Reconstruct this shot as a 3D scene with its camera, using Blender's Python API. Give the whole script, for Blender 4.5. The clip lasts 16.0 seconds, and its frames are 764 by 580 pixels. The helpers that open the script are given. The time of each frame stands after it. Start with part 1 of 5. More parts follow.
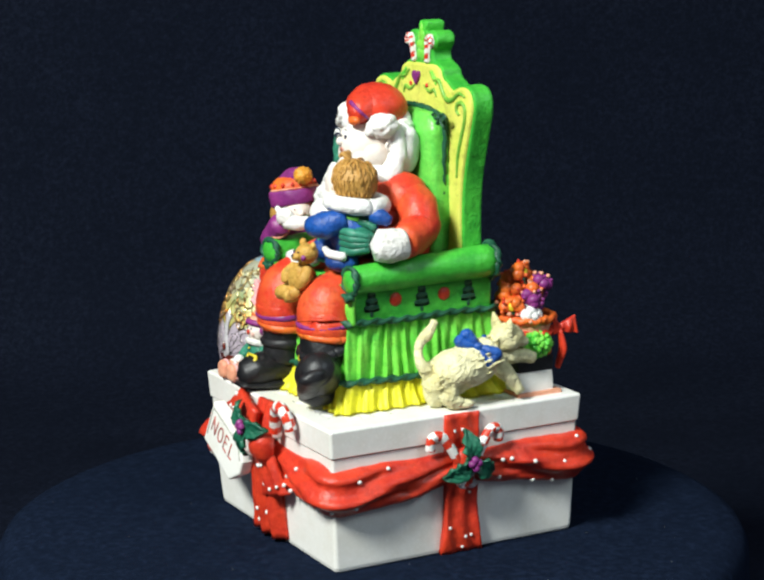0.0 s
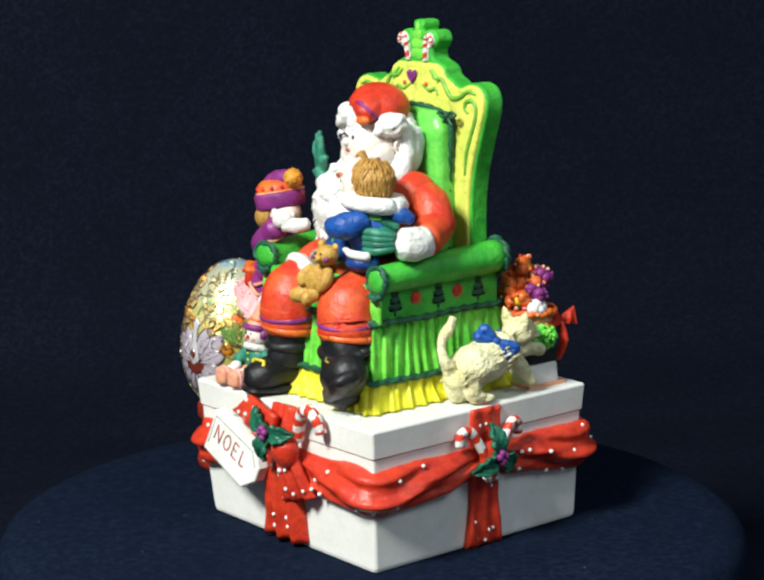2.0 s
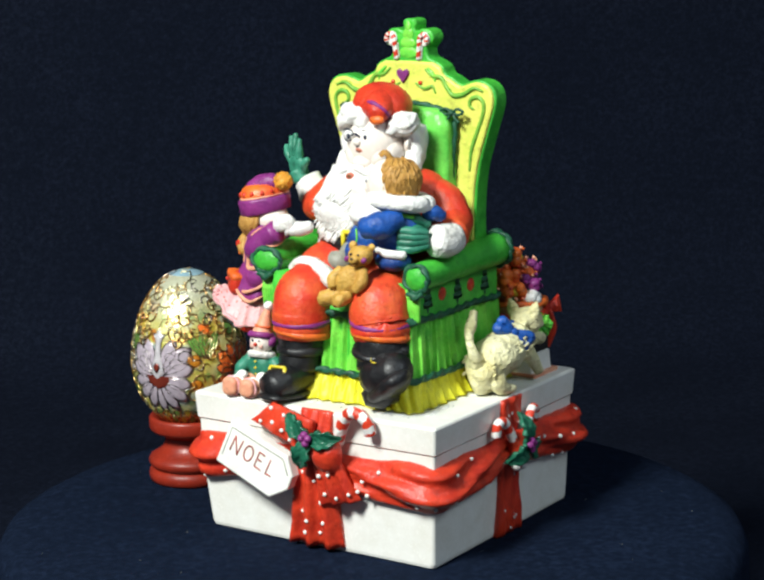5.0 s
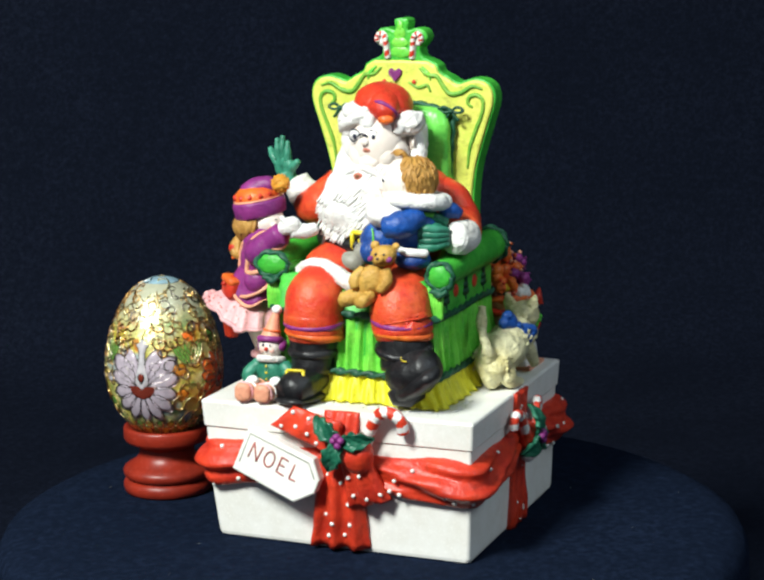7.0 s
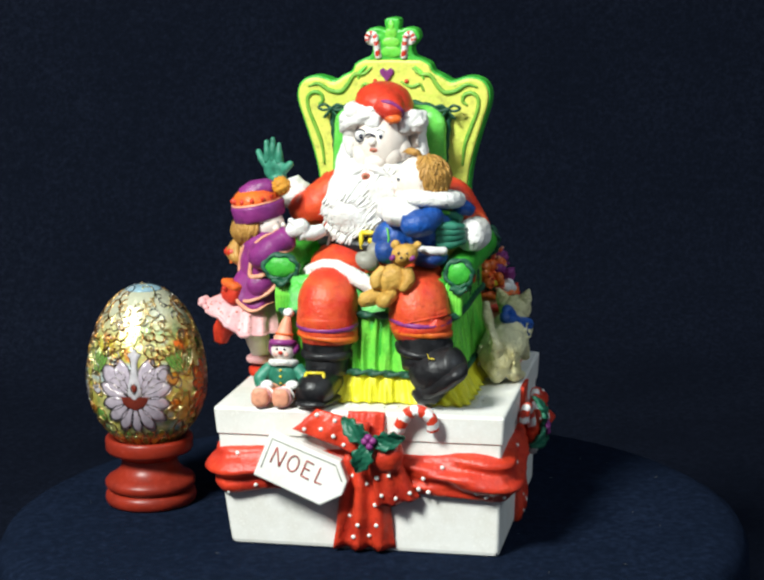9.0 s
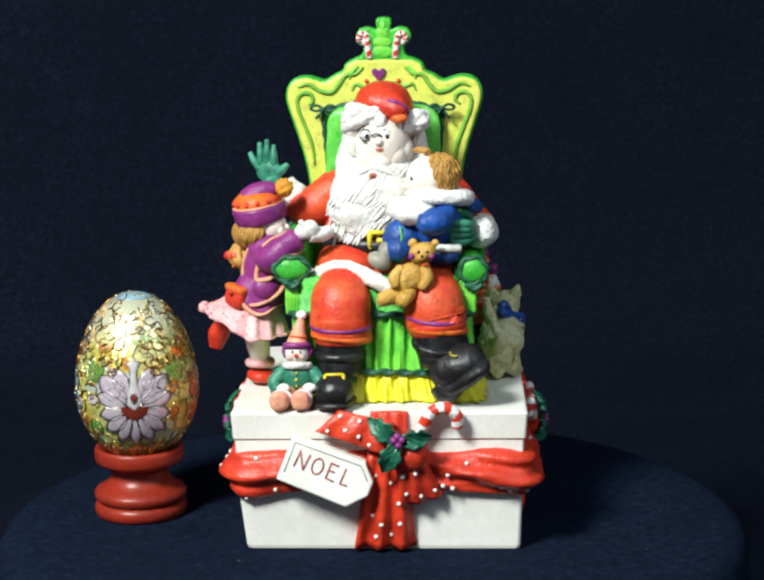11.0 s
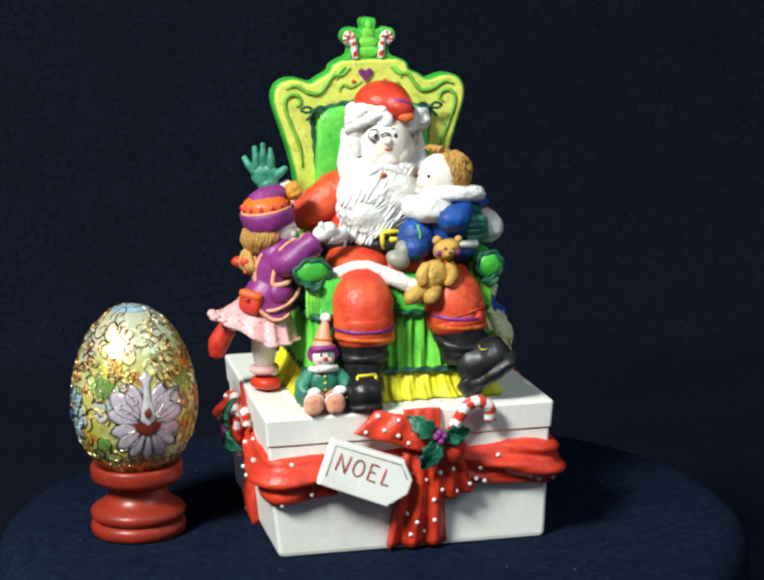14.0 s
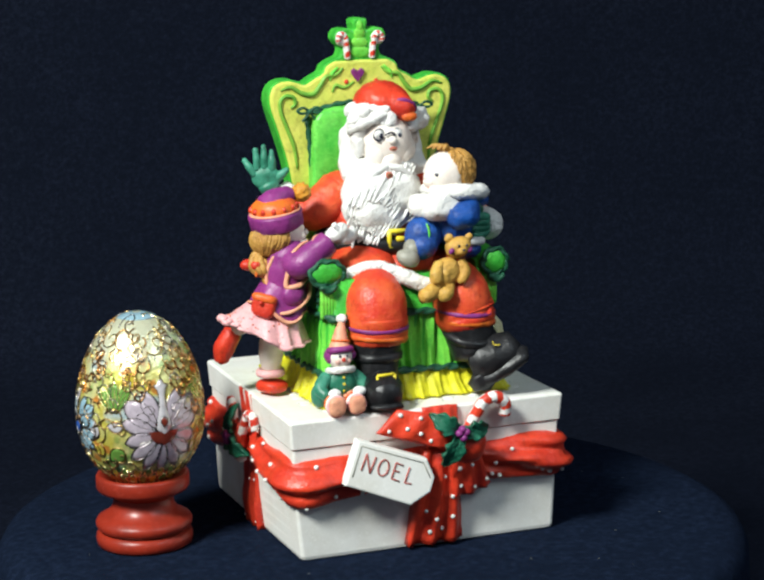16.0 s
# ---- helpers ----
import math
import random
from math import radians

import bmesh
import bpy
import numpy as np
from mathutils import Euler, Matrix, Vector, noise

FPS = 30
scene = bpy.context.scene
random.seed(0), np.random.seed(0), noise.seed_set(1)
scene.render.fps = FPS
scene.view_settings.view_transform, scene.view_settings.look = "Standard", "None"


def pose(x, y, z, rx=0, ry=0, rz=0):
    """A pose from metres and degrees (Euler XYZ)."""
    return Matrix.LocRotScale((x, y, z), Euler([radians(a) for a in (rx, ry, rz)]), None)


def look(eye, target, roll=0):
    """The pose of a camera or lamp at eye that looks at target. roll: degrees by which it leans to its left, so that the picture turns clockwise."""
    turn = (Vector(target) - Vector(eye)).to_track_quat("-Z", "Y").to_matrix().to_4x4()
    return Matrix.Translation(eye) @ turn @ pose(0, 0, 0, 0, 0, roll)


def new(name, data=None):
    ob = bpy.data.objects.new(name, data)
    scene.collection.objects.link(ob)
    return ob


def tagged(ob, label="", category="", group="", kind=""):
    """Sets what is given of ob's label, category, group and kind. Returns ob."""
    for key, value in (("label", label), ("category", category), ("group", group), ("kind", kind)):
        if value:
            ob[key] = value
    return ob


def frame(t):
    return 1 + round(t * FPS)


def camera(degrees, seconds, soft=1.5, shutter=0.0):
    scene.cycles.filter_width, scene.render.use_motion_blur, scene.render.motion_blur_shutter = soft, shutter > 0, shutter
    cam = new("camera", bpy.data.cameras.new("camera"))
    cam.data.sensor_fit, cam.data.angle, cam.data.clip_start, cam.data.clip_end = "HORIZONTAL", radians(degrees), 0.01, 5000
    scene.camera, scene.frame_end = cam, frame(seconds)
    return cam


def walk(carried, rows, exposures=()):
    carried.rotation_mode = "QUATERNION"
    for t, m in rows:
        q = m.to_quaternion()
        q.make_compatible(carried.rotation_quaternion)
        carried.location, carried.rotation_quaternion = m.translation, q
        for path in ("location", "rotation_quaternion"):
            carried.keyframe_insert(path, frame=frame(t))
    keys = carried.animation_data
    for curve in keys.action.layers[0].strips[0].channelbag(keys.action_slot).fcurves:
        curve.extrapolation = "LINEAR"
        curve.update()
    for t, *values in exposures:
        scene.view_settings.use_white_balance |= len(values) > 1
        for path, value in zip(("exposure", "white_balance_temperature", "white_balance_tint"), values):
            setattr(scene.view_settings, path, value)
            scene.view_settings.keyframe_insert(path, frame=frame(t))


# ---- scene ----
# ---- camera: on a stand, level with the finial, looking slightly down ----
cam = camera(21.89, 16.0, soft=2.6)
EYE = look((0, -0.75, 0.2391), (0.00651 * 0.75, -0.75 + 0.98032 * 0.75, 0.2391 - 0.19730 * 0.75), -0.76)
walk(cam, [(0, EYE), (16, EYE)], [(0, 0.0, 6500, 10), (16, 0.0, 6500, 10)])

# turn of the table, seconds and degrees
TURN = [(0, -44.92), (0.5, -42.33), (1, -39.5), (1.5, -36.44), (2, -33.67), (2.5, -30.9), (3, -27.87), (3.5, -25.05), (4, -22.39), (6.5, -8.08), (7, -5.46), (7.5, -2.84), (8, 0.0), (8.5, 2.79), (9, 5.14), (11.5, 17.34), (12, 20.09), (12.5, 22.64), (13, 24.8), (13.5, 27.04), (14, 29.52), (14.5, 31.85), (15, 33.75), (15.5, 35.78), (16, 38.26)]
CENTRE = (0.00712, 0.0043)      # the gift box stands a little off the axis
SKEW = -17.31                   # and askew to it


def spin(a):
    return pose(0, 0, 0, 0, 0, a)


BOX_BASE = pose(CENTRE[0], CENTRE[1], 0, 0, 0, SKEW)


def ride(ob, base):
    """Carry a thing round on the turning table."""
    walk(ob, [(t, spin(a) @ base) for t, a in TURN])


# ---- light ----
world = bpy.data.worlds.new("room")
scene.world = world
world.use_nodes = True
bg = world.node_tree.nodes["Background"]
bg.inputs[0].default_value = (0.80, 0.88, 1.0, 1)
bg.inputs[1].default_value = 0.16


def lamp(name, eye, target, size, watts, colour):
    data = bpy.data.lights.new(name, "AREA")
    data.shape, data.size, data.energy, data.color = "DISK", size, watts, colour
    ob = new(name, data)
    ob.matrix_world = look(eye, target)
    return ob


lamp("key_lamp", (-0.60, -0.80, 0.95), (0, 0, 0.08), 0.32, 32, (0.95, 1.0, 0.955))
# bluish fill added in place of room bounce; no lamp known on this side
lamp("side_bounce_fill", (0.70, -0.60, 0.85), (0, 0, 0.08), 0.40, 3.3, (0.74, 0.91, 1.0))

# ---- materials ----
def nodes_of(name):
    m = bpy.data.materials.new(name)
    m.use_nodes = True
    nt = m.node_tree
    return m, nt, nt.nodes["Principled BSDF"]


def add(nt, kind, **kw):
    n = nt.nodes.new(kind)
    for k, v in kw.items():
        n.inputs[k].default_value = v
    return n


def grain(nt, scale, detail=4.0, rough=0.6):
    co = nt.nodes.new("ShaderNodeTexCoord")
    n = add(nt, "ShaderNodeTexNoise", Scale=scale, Detail=detail, Roughness=rough)
    nt.links.new(co.outputs["Object"], n.inputs["Vector"])
    return n


def mixed(nt, fac, a, b):
    m = nt.nodes.new("ShaderNodeMix")
    m.data_type = "RGBA"
    for sock, v in ((m.inputs[0], fac), (m.inputs[6], a), (m.inputs[7], b)):
        if hasattr(v, "is_linked"):
            nt.links.new(v, sock)
        elif isinstance(v, tuple):
            sock.default_value = (*v, 1)
        else:
            sock.default_value = v
    return m.outputs[2]


def ramp(nt, src, lo, hi):
    r = nt.nodes.new("ShaderNodeMapRange")
    r.inputs[1].default_value, r.inputs[2].default_value = lo, hi
    nt.links.new(src, r.inputs[0])
    return r.outputs[0]


def paint(name, colour, tint=None, rough=0.42, bump=0.25, fine=900.0, broad=90.0, gloss=0.4, wash=True, relief=0.0018):
    """Brushed craft paint on cast resin: two tones in patches, fine grain, faint relief."""
    m, nt, b = nodes_of(name)
    tint = tint or tuple(c * 0.72 for c in colour)
    n1, n2 = grain(nt, broad, 5.0, 0.65), grain(nt, fine, 3.0)
    c1 = mixed(nt, ramp(nt, n1.outputs["Fac"], 0.40, 0.66), colour, tint)
    dark = tuple(c * 0.42 for c in colour)
    n4 = grain(nt, 260.0, 5.0, 0.72)
    c1 = mixed(nt, ramp(nt, n4.outputs["Fac"], 0.53, 0.80), c1, dark) if wash else c1
    worn = tuple(min(1.0, c * 1.12 + 0.02) for c in colour)
    c2 = mixed(nt, ramp(nt, n2.outputs["Fac"], 0.55, 0.85), c1, worn)
    nt.links.new(c2, b.inputs["Base Color"])
    b.inputs["Specular IOR Level"].default_value = gloss
    nt.links.new(ramp_to(nt, n1.outputs["Fac"], rough - 0.08, rough + 0.12), b.inputs["Roughness"])
    bp = add(nt, "ShaderNodeBump", Strength=bump, Distance=0.0006)
    nt.links.new(n2.outputs["Fac"], bp.inputs["Height"])
    bp2 = add(nt, "ShaderNodeBump", Strength=min(1.0, bump * 1.2), Distance=relief)
    n3 = grain(nt, 190.0, 4.0)
    nt.links.new(n3.outputs["Fac"], bp2.inputs["Height"])
    nt.links.new(bp.outputs[0], bp2.inputs["Normal"])
    nt.links.new(bp2.outputs[0], b.inputs["Normal"])
    return m


def ramp_to(nt, src, lo, hi):
    r = nt.nodes.new("ShaderNodeMapRange")
    r.inputs[1].default_value, r.inputs[2].default_value = 0.3, 0.7
    r.inputs[3].default_value, r.inputs[4].default_value = lo, hi
    nt.links.new(src, r.inputs[0])
    return r.outputs[0]


def cloth(name, colour, tint):
    m, nt, b = nodes_of(name)
    n1, n2 = grain(nt, 14.0, 4.0), grain(nt, 1400.0, 2.0)
    n0 = grain(nt, 330.0, 3.0, 0.7)
    base = mixed(nt, ramp(nt, n1.outputs["Fac"], 0.35, 0.7), colour, tint)
    deep = mixed(nt, ramp(nt, n0.outputs["Fac"], 0.40, 0.62), tuple(v * 0.78 for v in colour), base)
    nt.links.new(mixed(nt, ramp(nt, n0.outputs["Fac"], 0.58, 0.78), deep, tuple(v * 1.15 for v in tint)), b.inputs["Base Color"])
    b.inputs["Roughness"].default_value = 0.95
    b.inputs["Specular IOR Level"].default_value = 0.02
    bp = add(nt, "ShaderNodeBump", Strength=0.5, Distance=0.0006)
    nt.links.new(n2.outputs["Fac"], bp.inputs["Height"])
    nt.links.new(bp.outputs[0], b.inputs["Normal"])
    return m


M = {
    "white": paint("white_paint", (0.79, 0.78, 0.74), (0.72, 0.70, 0.64), 0.45, 0.035, wash=False),
    "fur": paint("fur_paint", (0.77, 0.76, 0.735), (0.66, 0.64, 0.60), 0.6, 0.55, wash=False),
    "fleece": paint("fleece_paint", (0.77, 0.76, 0.73), (0.66, 0.63, 0.57), 0.6, 0.7, 700.0, wash=False, relief=0.0026),
    "red": paint("red_paint", (0.64, 0.048, 0.018), (0.46, 0.024, 0.013), 0.36, 0.32),
    "orange": paint("orange_paint", (0.75, 0.16, 0.02), (0.62, 0.08, 0.02), 0.38),
    "amber": paint("amber_paint", (0.68, 0.30, 0.03), (0.55, 0.22, 0.02), 0.5, 0.5),
    "suit": paint("suit_paint", (0.58, 0.036, 0.016), (0.70, 0.105, 0.026), 0.40, 0.32),
    "green": paint("green_paint", (0.065, 0.47, 0.045), (0.025, 0.31, 0.028), 0.38, 0.34),
    "lime": paint("lime_paint", (0.20, 0.66, 0.07), (0.06, 0.46, 0.04), 0.34),
    "yellow": paint("yellow_paint", (0.68, 0.68, 0.13), (0.56, 0.62, 0.09), 0.4),
    # scroll green turned olive: shading of its grooves is put into the colour
    "shaded_green": paint("shaded_green_paint", (0.20, 0.42, 0.05), (0.11, 0.34, 0.035), 0.4),
    "fringe": paint("fringe_paint", (0.78, 0.72, 0.02), (0.58, 0.55, 0.02), 0.45),
    "teal": paint("teal_paint", (0.016, 0.135, 0.080), (0.06, 0.30, 0.20), 0.4),
    "holly": paint("holly_paint", (0.008, 0.085, 0.048), (0.020, 0.16, 0.09), 0.34),
    "rope": paint("rope_paint", (0.006, 0.06, 0.03), (0.012, 0.10, 0.05), 0.5),
    "black": paint("black_paint", (0.007, 0.007, 0.008), (0.016, 0.016, 0.018), 0.40, 0.2),
    "gold": paint("gold_paint", (0.72, 0.58, 0.03), (0.55, 0.40, 0.02), 0.35),
    "skin": paint("skin_paint", (0.78, 0.71, 0.64), (0.77, 0.65, 0.57), 0.42, 0.1, wash=False),
    "blush": paint("blush_paint", (0.78, 0.46, 0.38), None, 0.42, 0.1),
    "lip": paint("lip_paint", (0.58, 0.17, 0.11), None, 0.4),
    "hair": paint("hair_paint", (0.50, 0.27, 0.06), (0.34, 0.16, 0.035), 0.5, 0.5),
    "bear": paint("bear_paint", (0.58, 0.34, 0.07), (0.44, 0.23, 0.04), 0.5, 0.55, relief=0.0024),
    "blue": paint("blue_paint", (0.012, 0.085, 0.36), (0.008, 0.038, 0.18), 0.40, 0.4, relief=0.0026),
    "purple": paint("purple_paint", (0.24, 0.032, 0.18), (0.17, 0.02, 0.15), 0.42),
    "pink": paint("pink_paint", (0.78, 0.42, 0.42), (0.72, 0.34, 0.36), 0.45),
    "peach": paint("peach_paint", (0.76, 0.36, 0.22), (0.68, 0.26, 0.16), 0.45),
    "cream": paint("cream_paint", (0.80, 0.75, 0.46), (0.66, 0.58, 0.27), 0.5, 0.8, relief=0.0034),
    "cushion": paint("cushion_paint", (0.16, 0.62, 0.09), (0.05, 0.40, 0.04), 0.3),
    "grey": paint("grey_paint", (0.30, 0.29, 0.24), None, 0.45),
    "brown": paint("brown_paint", (0.20, 0.08, 0.03), None, 0.5),
    "ink": paint("ink_paint", (0.02, 0.025, 0.05), None, 0.4),
    "script": paint("script_paint", (0.42, 0.10, 0.08), None, 0.5),
    "wood": paint("lacquered_wood", (0.28, 0.024, 0.010), (0.18, 0.015, 0.007), 0.36, 0.05, 600, 60, 0.4, False),
}
M["cloth"] = cloth("black_cloth", (0.0060, 0.0105, 0.0235), (0.0090, 0.0150, 0.0335))
M["drape"] = cloth("backdrop_cloth", (0.0066, 0.0090, 0.0172), (0.0090, 0.0120, 0.0228))


# ---- modelling: lengths in centimetres, turned to metres when a part is made ----
def lumps(p, k, seed):
    """Smooth lumpy noise in about -1..1 at many points."""
    r = np.random.RandomState(seed)
    out = np.zeros(len(p))
    for i in range(7):
        d = r.normal(size=3)
        d *= k * (0.7 + 0.25 * i) / np.linalg.norm(d)
        out += np.sin(p @ d + r.uniform(0, 6.28)) / (1 + 0.35 * i)
    return out / 3.0


def turned(rx, ry, rz):
    return np.array(Euler([radians(a) for a in (rx, ry, rz)]).to_matrix())


SPHERES = {}


def unit_sphere(n):
    if n not in SPHERES:
        bm = bmesh.new()
        bmesh.ops.create_icosphere(bm, subdivisions=n, radius=1.0)
        SPHERES[n] = (np.array([v.co for v in bm.verts]), [[v.index for v in f.verts] for f in bm.faces])
        bm.free()
    return SPHERES[n]


def smooth_path(pts, n):
    """A Catmull-Rom line through the points, n steps a piece."""
    p = np.array(pts, float)
    if len(p) == 2:
        return np.linspace(p[0], p[1], n + 1)
    q = np.vstack([2 * p[0] - p[1], p, 2 * p[-1] - p[-2]])
    out = []
    for i in range(1, len(q) - 2):
        for t in np.linspace(0, 1, n, endpoint=False):
            a, b, c, d = q[i - 1:i + 3]
            out.append(0.5 * (2 * b + (c - a) * t + (2 * a - 5 * b + 4 * c - d) * t * t + (3 * b - a - 3 * c + d) * t ** 3))
    return np.array(out + [p[-1]])


class Sculpt:
    """Gathers modelled pieces, each in one paint, for one mesh."""

    def __init__(self):
        self.v, self.f, self.m, self.mats, self.n, self.flat = [], [], [], [], 0, []

    def put(self, mat, verts, faces, flat=False):
        if mat not in self.mats:
            self.mats.append(mat)
        k = self.mats.index(mat)
        self.v.append(np.asarray(verts, float))
        self.f += [[i + self.n for i in f] for f in faces]
        self.m += [k] * len(faces)
        self.flat += [flat] * len(faces)
        self.n += len(verts)

    def blob(self, mat, c, r, rot=(0, 0, 0), n=0.0, k=2.0, sub=3, power=1.0):
        """A lumpy ellipsoid; power under 1 makes it boxier."""
        v, f = unit_sphere(sub)
        r = np.array((r, r, r) if np.isscalar(r) else r, float)
        u = v.copy()
        if power != 1.0:
            u = np.sign(u) * np.abs(u) ** power
        p = (u * r) @ turned(*rot).T + np.array(c)
        if n:
            w = (v / r) @ turned(*rot).T
            w /= np.linalg.norm(w, axis=1)[:, None]
            p = p + w * ((lumps(p, k, 3) + 0.4 * lumps(p, k * 2.9, 8)) * n)[:, None]
        self.put(mat, p, f)
        return self

    def tube(self, mat, pts, radii, seg=10, n=0.0, k=3.0, steps=5, flat=1.0, up=None, twist=0.0, strands=0, depth=0.0):
        """A round body swept along a line, its radius gliding through radii; strands and depth rope it."""
        line = smooth_path(pts, steps)
        radii = (radii, radii) if np.isscalar(radii) else radii
        rad = np.interp(np.linspace(0, 1, len(line)), np.linspace(0, 1, len(radii)), radii)
        tan = np.gradient(line, axis=0)
        tan /= np.linalg.norm(tan, axis=1)[:, None] + 1e-9
        ref = np.array(up if up else ((0, 0, 1) if abs(tan[0][2]) < 0.85 else (0, 1, 0)), float)
        verts, faces = [], []
        length = np.concatenate([[0], np.cumsum(np.linalg.norm(np.diff(line, axis=0), axis=1))])
        for i, (p, t, r) in enumerate(zip(line, tan, rad)):
            a = np.cross(t, ref)
            a /= np.linalg.norm(a) + 1e-9
            b = np.cross(a, t)
            if not up:
                ref = b
            ang = np.linspace(0, 2 * math.pi, seg, endpoint=False)
            rr = np.full(seg, r)
            if strands:
                rr = r * (1 + depth * np.cos(strands * (ang - twist * length[i])))
            verts.append(p + np.outer(np.cos(ang) * rr, a) + np.outer(np.sin(ang) * rr * flat, b))
        m = len(line)
        verts = np.vstack(verts)
        if n:
            cen = np.repeat(line, seg, axis=0)
            w = verts - cen
            verts = cen + w * (1 + n * (lumps(verts, k, 5) + 0.5 * lumps(verts, k * 2.9, 9)))[:, None]
        for i in range(m - 1):
            for j in range(seg):
                a, b = i * seg + j, i * seg + (j + 1) % seg
                faces.append([a, b, b + seg, a + seg])
        # rounded ends
        ends = np.vstack([line[0] - tan[0] * rad[0] * 0.45, line[-1] + tan[-1] * rad[-1] * 0.45])
        verts = np.vstack([verts, ends])
        for j in range(seg):
            faces.append([m * seg, (j + 1) % seg, j])
            faces.append([m * seg + 1, (m - 1) * seg + j, (m - 1) * seg + (j + 1) % seg])
        self.put(mat, verts, faces)
        return self

    def slab(self, mat, outline, y0, y1, bevel=0.08, place=None, back=True):
        """An outline in x, z drawn out from y0 (front) to y1, its rims rounded; place maps the points."""
        o = np.array(outline, float)
        area = 0.5 * np.sum(o[:, 0] * np.roll(o[:, 1], -1) - np.roll(o[:, 0], -1) * o[:, 1])
        if area < 0:
            o = o[::-1]
        e1, e2 = o - np.roll(o, 1, axis=0), np.roll(o, -1, axis=0) - o
        nrm = lambda e: np.stack([e[:, 1], -e[:, 0]], 1) / (np.linalg.norm(e, axis=1)[:, None] + 1e-9)
        w = nrm(e1) + nrm(e2)
        w /= np.maximum(0.6, np.sum(w * w, axis=1) / 2)[:, None]
        rings = [(y0, bevel), (y0 + bevel * 0.3, bevel * 0.3), (y0 + bevel, 0.0), (y1 - bevel, 0.0), (y1 - bevel * 0.3, bevel * 0.3), (y1, bevel)]
        n = len(o)
        verts = np.vstack([np.column_stack([o[:, 0] - w[:, 0] * b, np.full(n, y), o[:, 1] - w[:, 1] * b]) for y, b in rings])
        faces = [list(range(n))] + ([list(range(5 * n, 6 * n))[::-1]] if back else [])
        for i in range(5):
            for j in range(n):
                k = (j + 1) % n
                faces.append([i * n + j, i * n + n + j, i * n + n + k, i * n + k])
        if place is not None:
            verts = place(verts)
        self.put(mat, verts, faces, True)
        return self

    def loft(self, mat, rings, closed=True, caps=True, flat=False):
        """Skin over rings of equally many points."""
        n = len(rings[0])
        verts = np.vstack(rings)
        faces = []
        for i in range(len(rings) - 1):
            for j in range(n if closed else n - 1):
                a, b = i * n + j, i * n + (j + 1) % n
                faces.append([a, b, b + n, a + n])
        if caps and closed:
            faces += [list(range(n))[::-1], list(range((len(rings) - 1) * n, len(rings) * n))]
        self.put(mat, verts, faces, flat)
        return self

    def lathe(self, mat, profile, c=(0, 0, 0), seg=64):
        ang = np.linspace(0, 2 * math.pi, seg, endpoint=False)
        return self.loft(mat, [np.column_stack([c[0] + r * np.cos(ang), c[1] + r * np.sin(ang), np.full(seg, c[2] + z)]) for r, z in profile])


def part(name, s, parent=None, label="", uneven=0.0):
    """Links what was sculpted as one mesh object under a thing or part."""
    me = bpy.data.meshes.new(name)
    me.from_pydata((np.vstack(s.v) * 0.01).tolist(), [], s.f)
    for mat in s.mats:
        me.materials.append(M[mat])
    me.polygons.foreach_set("material_index", s.m)
    me.polygons.foreach_set("use_smooth", [not x for x in s.flat])
    me.update()
    bm = bmesh.new()
    bm.from_mesh(me)
    bmesh.ops.recalc_face_normals(bm, faces=bm.faces)
    bm.to_mesh(me)
    bm.free()
    if uneven and len(me.vertices) > 40:
        n = len(me.vertices)
        co, no = np.empty(3 * n), np.empty(3 * n)
        me.vertices.foreach_get("co", co)
        me.vertex_normals.foreach_get("vector", no)
        p = co.reshape(-1, 3) * 100
        h = lumps(p, 2.6, 31) + 0.55 * lumps(p, 6.5, 32) + 0.3 * lumps(p, 14.0, 33)
        me.vertices.foreach_set("co", (co.reshape(-1, 3) + no.reshape(-1, 3) * (h * uneven * 0.01)[:, None]).ravel())
        me.update()
    ob = new(name, me)
    if parent:
        ob.parent = parent
    return tagged(ob, label) if label else ob


rng = np.random.RandomState(7)

# ---- backdrop and turning table ----
def backdrop():
    s = Sculpt()
    xs = np.linspace(-150, 150, 61)
    prof = [(-160, -9.0), (20, -9.0), (48, -8.6), (58, -5.5), (62, 2), (64, 20), (65, 60), (66, 160)]
    prof = smooth_path([(0, y, z) for y, z in prof], 5)
    rows = [np.column_stack([xs, p[1] + 0.14 * xs * np.clip((p[1] - 20) / 40, 0, 1) + 0.8 * np.sin(xs * 0.11 + p[2] * 0.02) * (p[2] > -5), np.full(61, p[2])]) for p in prof]
    s.loft("drape", rows, closed=False, caps=False)
    ob = part("backdrop", s)
    tagged(ob, "black cloth sweep hung behind and laid under the turntable", "backdrop", kind="structure")


